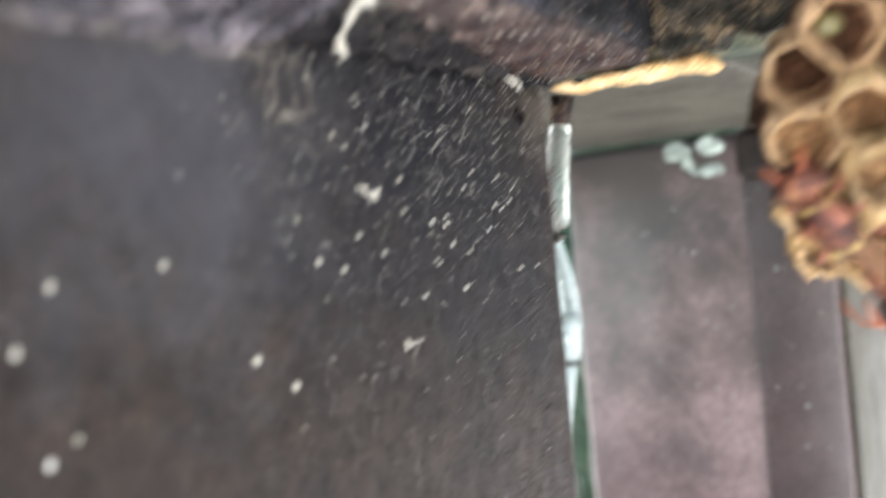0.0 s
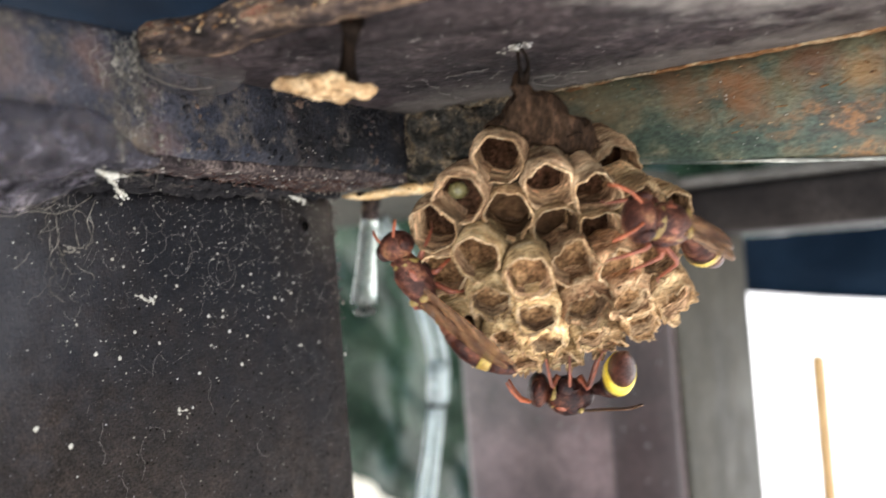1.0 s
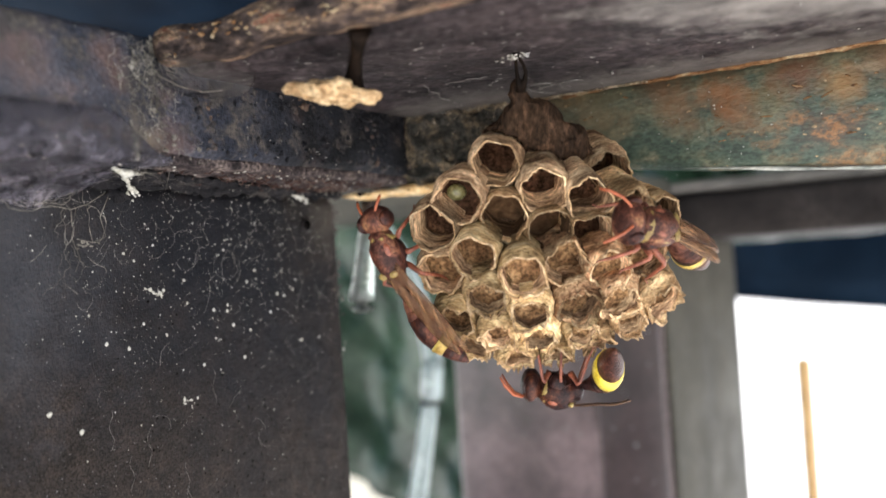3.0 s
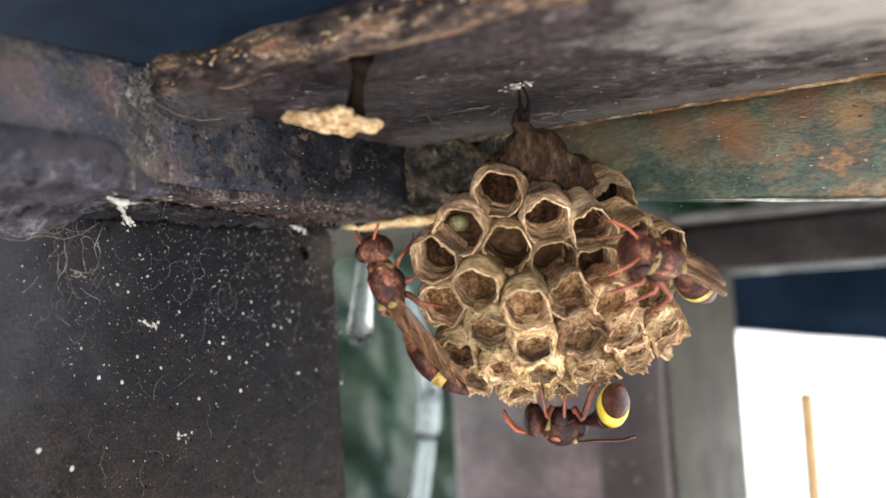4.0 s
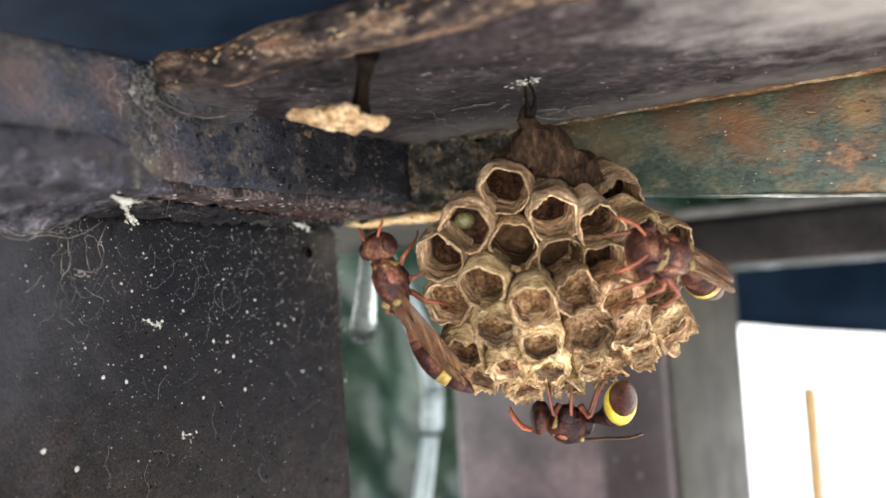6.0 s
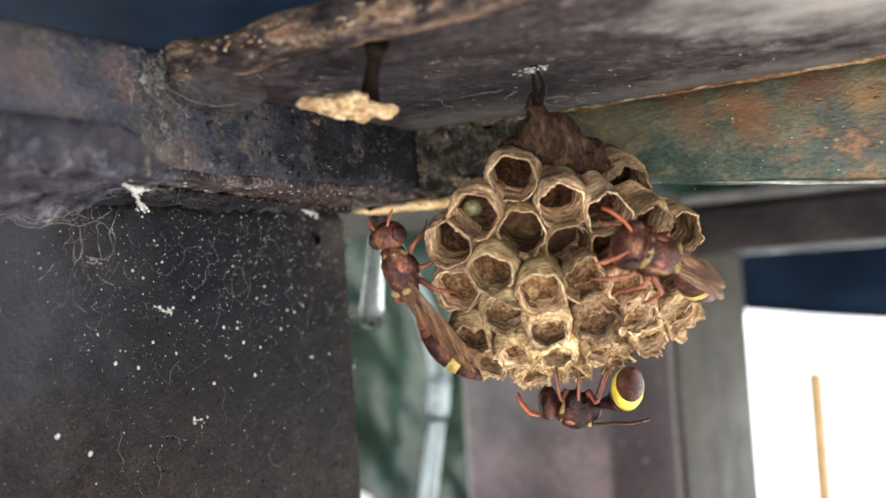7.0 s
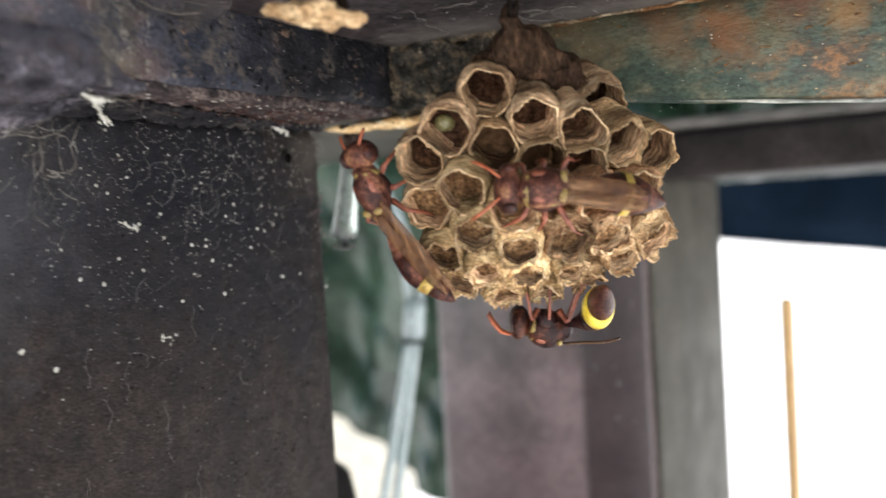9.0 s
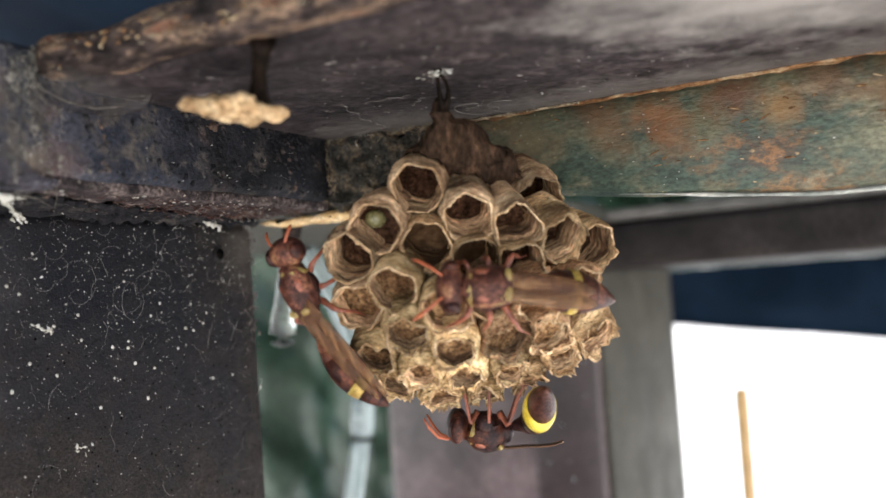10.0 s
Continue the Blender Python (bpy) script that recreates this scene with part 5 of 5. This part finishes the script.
    tagged(part("flange_specks", bm, SILK), "pale specks under the flange", "specks", kind="stuff")
    bm = bmesh.new()
    for x0, y0, rx, ry in ((-0.0535, 0.1300, 0.0030, 0.0045), (-0.0490, 0.1325, 0.0030, 0.0055), (-0.0735, 0.1340, 0.0040, 0.0025)):
        pts = [Vector((x0 + rx * math.cos(a * 0.3), y0 + ry * math.sin(a * 0.3), 1.5309)) for a in range(19)]
        merge(bm, loft(pts, [0.000035] * 19, 6))
    for x0, y0, dx, dy in ((-0.0658, 0.1123, -0.0045, 0.0146), (-0.0703, 0.1269, 0.0, 0.0093), (-0.0634, 0.1139, 0.0074, 0.001), (-0.0560, 0.1298, 0.0059, -0.0037), (-0.0590, 0.1200, 0.004, -0.003)):
        pts = [Vector((x0 + dx * q / 10 + 0.0012 * noise.noise(Vector((q * 0.5, x0 * 900, 0))), y0 + dy * q / 10 + 0.002 * noise.noise(Vector((q * 0.45, y0 * 900, 5))), 1.5309)) for q in range(11)]
        merge(bm, loft(pts, [0.00003] * 11, 6))
    tagged(part("silk_trails", bm, SILK), "pale silk trails stuck under the flange beside the stalk", "cobweb", kind="stuff")
    bm = bmesh.new()
    for k in range(26):
        p = Vector((-0.0467, 0.1054, 1.5308)) + Vector((rnd.gauss(0, 0.0013), rnd.gauss(0, 0.0007), -abs(rnd.gauss(0, 0.00025))))
        merge(bm, ball(p, (rnd.uniform(0.00006, 0.00035), rnd.uniform(0.00005, 0.00014), rnd.uniform(0.00004, 0.00012)), 7, 5))
    for k in range(5):
        a = rnd.uniform(0, 6.3)
        p = Vector((-0.0467 + rnd.gauss(0, 0.0012), 0.1054 + rnd.gauss(0, 0.0006), 1.5308))
        d = Vector((math.cos(a) * 0.0012, math.sin(a) * 0.0007, rnd.uniform(-0.0004, 0)))
        merge(bm, loft([p, p + d * 0.5 + Vector((0, 0, -0.0002)), p + d], [0.00005, 0.00007, 0.00003], 5))
    tagged(part("stalk_fluff", bm, DROPPING), "white fluff where the stalk meets the flange", "fluff", kind="stuff")
    bm = ball((0, 0, 0), (0.0072, 0.0050, 0.0030), 40, 20)
    for v in bm.verts:
        v.co += wobble(v.co, 250, 0.0006, 8)
        v.co = Matrix.Rotation(radians(78), 3, "Z") @ v.co + Vector((-0.0822, 0.0842, 1.5312))
    tagged(part("glue_smear", bm, SMEAR), "dull dark smear of hardened glue under the flange", "glue")
    bm = bmesh.new()
    for k in range(60):
        y, z = rnd.gauss(0.0778, 0.0018), 1.5352 - 0.010 * rnd.random() ** 2
        x = -0.0850
        pts = []
        for q in range(rnd.randint(5, 12)):
            pts.append(Vector((x, y, z)))
            y, z = y + rnd.gauss(0.00008, 0.0007), z - rnd.uniform(-0.0002, 0.0011)
            if z < 1.5200:
                break
        if len(pts) > 2:
            merge(bm, loft(pts, [rnd.choice((0.00002, 0.00003, 0.00005)) for p in pts], 5))
    for k in range(40):
        p = Vector((-0.0851, rnd.gauss(0.0778, 0.0014), rnd.uniform(1.5205, 1.5350)))
        merge(bm, ball(p, (0.0001, rnd.uniform(0.00006, 0.0003), rnd.uniform(0.00006, 0.0003)), 8, 6))
    for k in range(30):
        p = Vector((rnd.uniform(-0.1025, -0.0875), rnd.gauss(0.0775, 0.004), 1.5195))
        d = Vector((rnd.gauss(0, 0.0005), rnd.gauss(0, 0.002), -abs(rnd.gauss(0, 0.0003))))
        merge(bm, loft([p - d, p + Vector((0, 0, -0.0002)), p + d], [0.00002, 0.00005, 0.00002], 5))
    hem = [(0.0766, 1.5331), (0.0782, 1.5306), (0.0820, 1.5296), (0.0860, 1.5294), (0.0900, 1.5302), (0.0928, 1.5321)]
    merge(bm, loft([Vector((-0.0842, y, z)) for y, z in hem], [0.00004, 0.00007, 0.0001, 0.00011, 0.00008, 0.00004], 6))
    sheet = bmesh.new()
    rows = []
    for i in range(81):
        y = 0.010 + 0.0705 * i / 80
        drop = 0.0008 + 0.0034 * min(1, max(0, (0.0805 - y) / 0.006)) + 0.0009 * noise.noise(Vector((y * 260, 1, 0))) + 0.0005 * noise.noise(Vector((y * 900, 5, 0)))
        row = []
        for k in range(21):
            q = min(1, k / 14)
            x = -0.1027 + 0.0160 * q ** 1.5
            z = 1.5196 - drop * (1 - q) ** 1.6
            climb = max(0, k - 13) / 7
            p = Vector((x + 0.0016 * min(1, 2 * climb), y, z + climb * climb * 0.0058 * min(1, max(0.15, (0.0795 - y) / 0.008))))
            row.append(sheet.verts.new(p + wobble(p, 220, 0.0009, 3) * math.sin(math.pi * min(1, q + 0.12)) + Vector((0.0002, 0, -0.0001)) + wobble(p, 600, 0.00016, 6)))
        rows.append(row)
    for a, b in zip(rows, rows[1:]):
        for k in range(20):
            sheet.faces.new((a[k], a[k + 1], b[k + 1], b[k]))
    for k, r in ((0, 0.00007), (1, 0.00005), (2, 0.00005)):
        merge(bm, loft([row[k].co + Vector((0.0003, 0, -0.0002)) + wobble(row[k].co, 700, 0.0006, 9 + k) for row in rows[30:]], [r * (0.5 + abs(noise.noise(Vector((i * 0.35, k, 2)))) * 1.8) for i in range(len(rows) - 30)], 6))
    for k in range(45):
        p = Vector((rnd.uniform(-0.1024, -0.0868), rnd.gauss(0.0815, 0.0035), 1.5193))
        d = Vector((rnd.gauss(0, 0.0012), rnd.gauss(0, 0.0018), -abs(rnd.gauss(0, 0.0009))))
        merge(bm, loft([p - d, p + Vector((0, 0, -0.0003)), p + d], [0.00001, rnd.uniform(0.00002, 0.00007), 0.00001], 5))
    tufts = bmesh.new()
    for y, z, wide, count in ((71.2, 22.2, 1.2, 10), (75.2, 22.8, 0.9, 26), (74.6, 20.8, 1.2, 18), (80.5, 21.6, 1.6, 16), (85.0, 21.4, 1.6, 8), (72.8, 29.6, 0.5, 8), (75.2, 32.4, 0.7, 14), (78.4, 34.0, 0.8, 22), (78.4, 30.6, 0.6, 12), (78.6, 26.6, 0.6, 14)):
        for k in range(count):
            p = Vector((-0.0851, (y + rnd.gauss(0, wide * 0.6)) / 1000, 1.5 + (z + rnd.gauss(0, 0.7)) / 1000))
            if k % 4 == 0:
                merge(tufts, ball(p, (0.00015, rnd.uniform(0.0001, 0.0006), rnd.uniform(0.0001, 0.0005)), 7, 5))
                continue
            a, pts = rnd.uniform(0, 6.3), []
            for q in range(6):
                pts.append(p + Vector((0.0004 * math.sin(q), 0, 0)))
                p = p + Vector((0, math.cos(a), math.sin(a))) * 0.00032
                a += rnd.gauss(0, 0.5)
            merge(tufts, loft(pts, [rnd.uniform(0.000012, 0.000035)] * 6, 5))
    for v in tufts.verts:
        v.co += wobble(v.co, 1500, 0.00015, 5)
    tagged(part("web_tufts", tufts, DUST_WEB), "tan dusty tufts of cobweb on the grimy bar", "cobweb", kind="stuff")
    cover = part("web_sheet", sheet, DUSTY_SHEET)
    cover.modifiers.new("solid", "SOLIDIFY").thickness = 0.0003
    tagged(cover, "dusty grey-brown cobweb sheet between the bar and the post", "cobweb")
    glue = empty("glue_patch", pose(-0.129, 0.2868, 1.516), "pale green-grey hardened glue lumps on the far post", "glue")
    for x, z, rx, rz in ((-0.0052, 0.0025, 0.0042, 0.0032), (0.0045, 0.0032, 0.0044, 0.0026), (0.0035, -0.0040, 0.0052, 0.0017), (-0.0024, -0.0016, 0.0018, 0.0015)):
        lump = ball((x, 0, z), (rx, 0.0012, rz), 20, 12)
        for v in lump.verts:
            v.co += wobble(v.co, 500, 0.0009, 3)
        part("lump", lump, OLD_GLUE, glue)
    dots = bmesh.new()
    for k in range(46):
        p = Vector((rnd.uniform(-0.150, -0.094), 0.2858 if k % 3 else 0.2859, rnd.uniform(1.43, 1.505)))
        if p.x < -0.1156:
            p.y = 0.2871
        merge(dots, ball(p, (rnd.uniform(0.0001, 0.0005), 0.0002, rnd.uniform(0.0001, 0.0004)), 7, 5))
    tagged(part("paint_specks", dots, OLD_GLUE), "pale specks on the far post", "specks", kind="stuff")
    tagged(part("corner_cobweb", bm, DUST_WEB), "dusty tan cobweb in the corner of bar and flange", "cobweb", kind="stuff")
    bm = bmesh.new()
    rows = []
    for i in range(41):
        t = i / 40
        x = -0.1035 + 0.0235 * t
        h = 0.0004 + 0.0006 * t + 0.0004 * noise.noise(Vector((t * 5, 0, 0))) + 0.0002 * noise.noise(Vector((t * 23, 0, 3)))
        w = 0.0044 + 0.002 * t + 0.003 * noise.noise(Vector((t * 6, 4, 0)))
        y = 0.1437 + 0.0014 * noise.noise(Vector((t * 5, 8, 0)))
        z = 1.5189 + 0.0007 * noise.noise(Vector((t * 7, 2, 9)))
        rows.append([bm.verts.new((x, y + w * math.cos(a), z + h * math.sin(a) + 0.00025 * noise.noise(Vector((t * 12, a * 0.5, 1))))) for a in (0, 0.8, 1.57, 2.3, 3.14, 4.0, 4.7, 5.5)])
    for a, b in zip(rows, rows[1:]):
        for k in range(8):
            bm.faces.new((a[k], a[(k + 1) % 8], b[(k + 1) % 8], b[k]))
    bm.faces.new(rows[0])
    bm.faces.new(rows[-1][::-1])
    bmesh.ops.recalc_face_normals(bm, faces=bm.faces)
    bead = part("sealant_bead", bm, SEALANT)
    for x, r in ((-0.0985, 0.0012), (-0.0872, 0.0009)):
        part("crack", loft([(x - r, 0.1392, 1.5189), (x, 0.1384, 1.5187), (x + r, 0.1392, 1.5190)], [0.0001, 0.0004, 0.0001], 8), PIT, bead, "dark crack")
    tagged(bead, "yellowed cracked sealant bead under the beam", "sealant")


build_litter()


RIM, RIM_BACK = (-0.76, -0.6, 0.22), (0.42, -0.8, 0.3)


def motions():
    """All that moves but the camera."""
    side = build_wasp(placed(-19.3, 3.5, -1.8, -0.36, -0.1, 0.93, -0.5, -0.85, -0.25), "red-brown paper wasp clinging to the rim of the nest", (0, -0.85, -0.12), 1.0, 1.0, 0.75, None, 10, (1.0, 0.84, 0.84), 8, 1.35, 0.6, AMBER)
    climb, cling = (-0.64, -0.18, 0.75), (-0.36, -0.1, 0.93)
    walk(side, [(t, placed(x, y, z, *face, -0.5, -0.85, -0.25)) for t, x, y, z, face in (
        (0, -10.0, 4.4, -13.6, climb), (0.2, -11.6, 4.2, -13.4, climb), (0.5, -14.2, 4.0, -11.6, climb), (1.0, -16.4, 3.7, -6.6, (-0.5, -0.14, 0.85)), (1.5, -18.1, 3.7, -3.4, cling), (2.0, -19.5, 3.7, -3.5, cling),
        (3.0, -20.0, 3.7, -3.6, cling), (4.5, -20.3, 3.7, -3.2, cling), (6.5, -20.4, 3.7, -3.3, cling), (8.0, -20.1, 3.7, -4.0, cling), (10, -20.1, 3.7, -4.0, cling))])
    top = build_wasp(placed(14, -4, 0.6, -0.6, -0.6, 0.42, 0.5, -0.75, 0.3), "red-brown paper wasp walking over the cells", (0, 0.18, -0.3), 0.93, 1.0, 0.75, None, 8, (0.88, 1.0, 1.0), 6, 1.2, 1.0, AMBER)
    walk(top, [(t, placed(x, y, z, *face, *back)) for t, x, y, z, face, back in (
        (0, 15.5, -2.5, 0.4, RIM, RIM_BACK), (6.3, 15.5, -2.5, 0.4, RIM, RIM_BACK), (7.0, 12.6, -3.9, -1.0, (-0.75, -0.5, 0.28), (0.3, -0.9, 0.2)),
        (7.4, 9.8, -4.6, -2.3, (-0.92, -0.3, 0.08), (0.1, -1, 0.15)), (7.6, 6.5, -5, -2.6, (-0.97, -0.15, 0.02), (0, -1, 0.15)), (7.8, 3.2, -5, -2.3, (-0.98, -0.1, 0.02), (0, -1, 0.15)),
        (8.0, 2.5, -5, -2.0, (-0.98, -0.08, 0.02), (0, -1, 0.15)), (8.5, 2.1, -5, -2.8, (-0.99, -0.05, 0), (0, -1, 0.2)),
        (9.0, 1.9, -5, -3.1, (-0.99, -0.05, 0), (0, -1, 0.2)), (9.5, 2.6, -5, -3.9, (-0.99, -0.05, 0), (0, -1, 0.2)), (10, 3.2, -5, -3.1, (-0.99, -0.05, 0), (0, -1, 0.2)))])
    low = build_wasp(placed(5, 15, -23.4, -1, 0.1, 0, 0, -0.12, -1), "dark red paper wasp upside down under the nest, abdomen curled", (0.2, -5.4, -2.2), 0.85, 1.0, 0.5, CHITIN_DARK, 9, (0.8, 1.02, 1.05), 6, 1.0, 1.15)
    m = placed(5.0, 14, -24.1, -1, 0.1, 0.03, 0, -0.12, -1)
    walk(low, [(0, m), (10, m)])


motions()
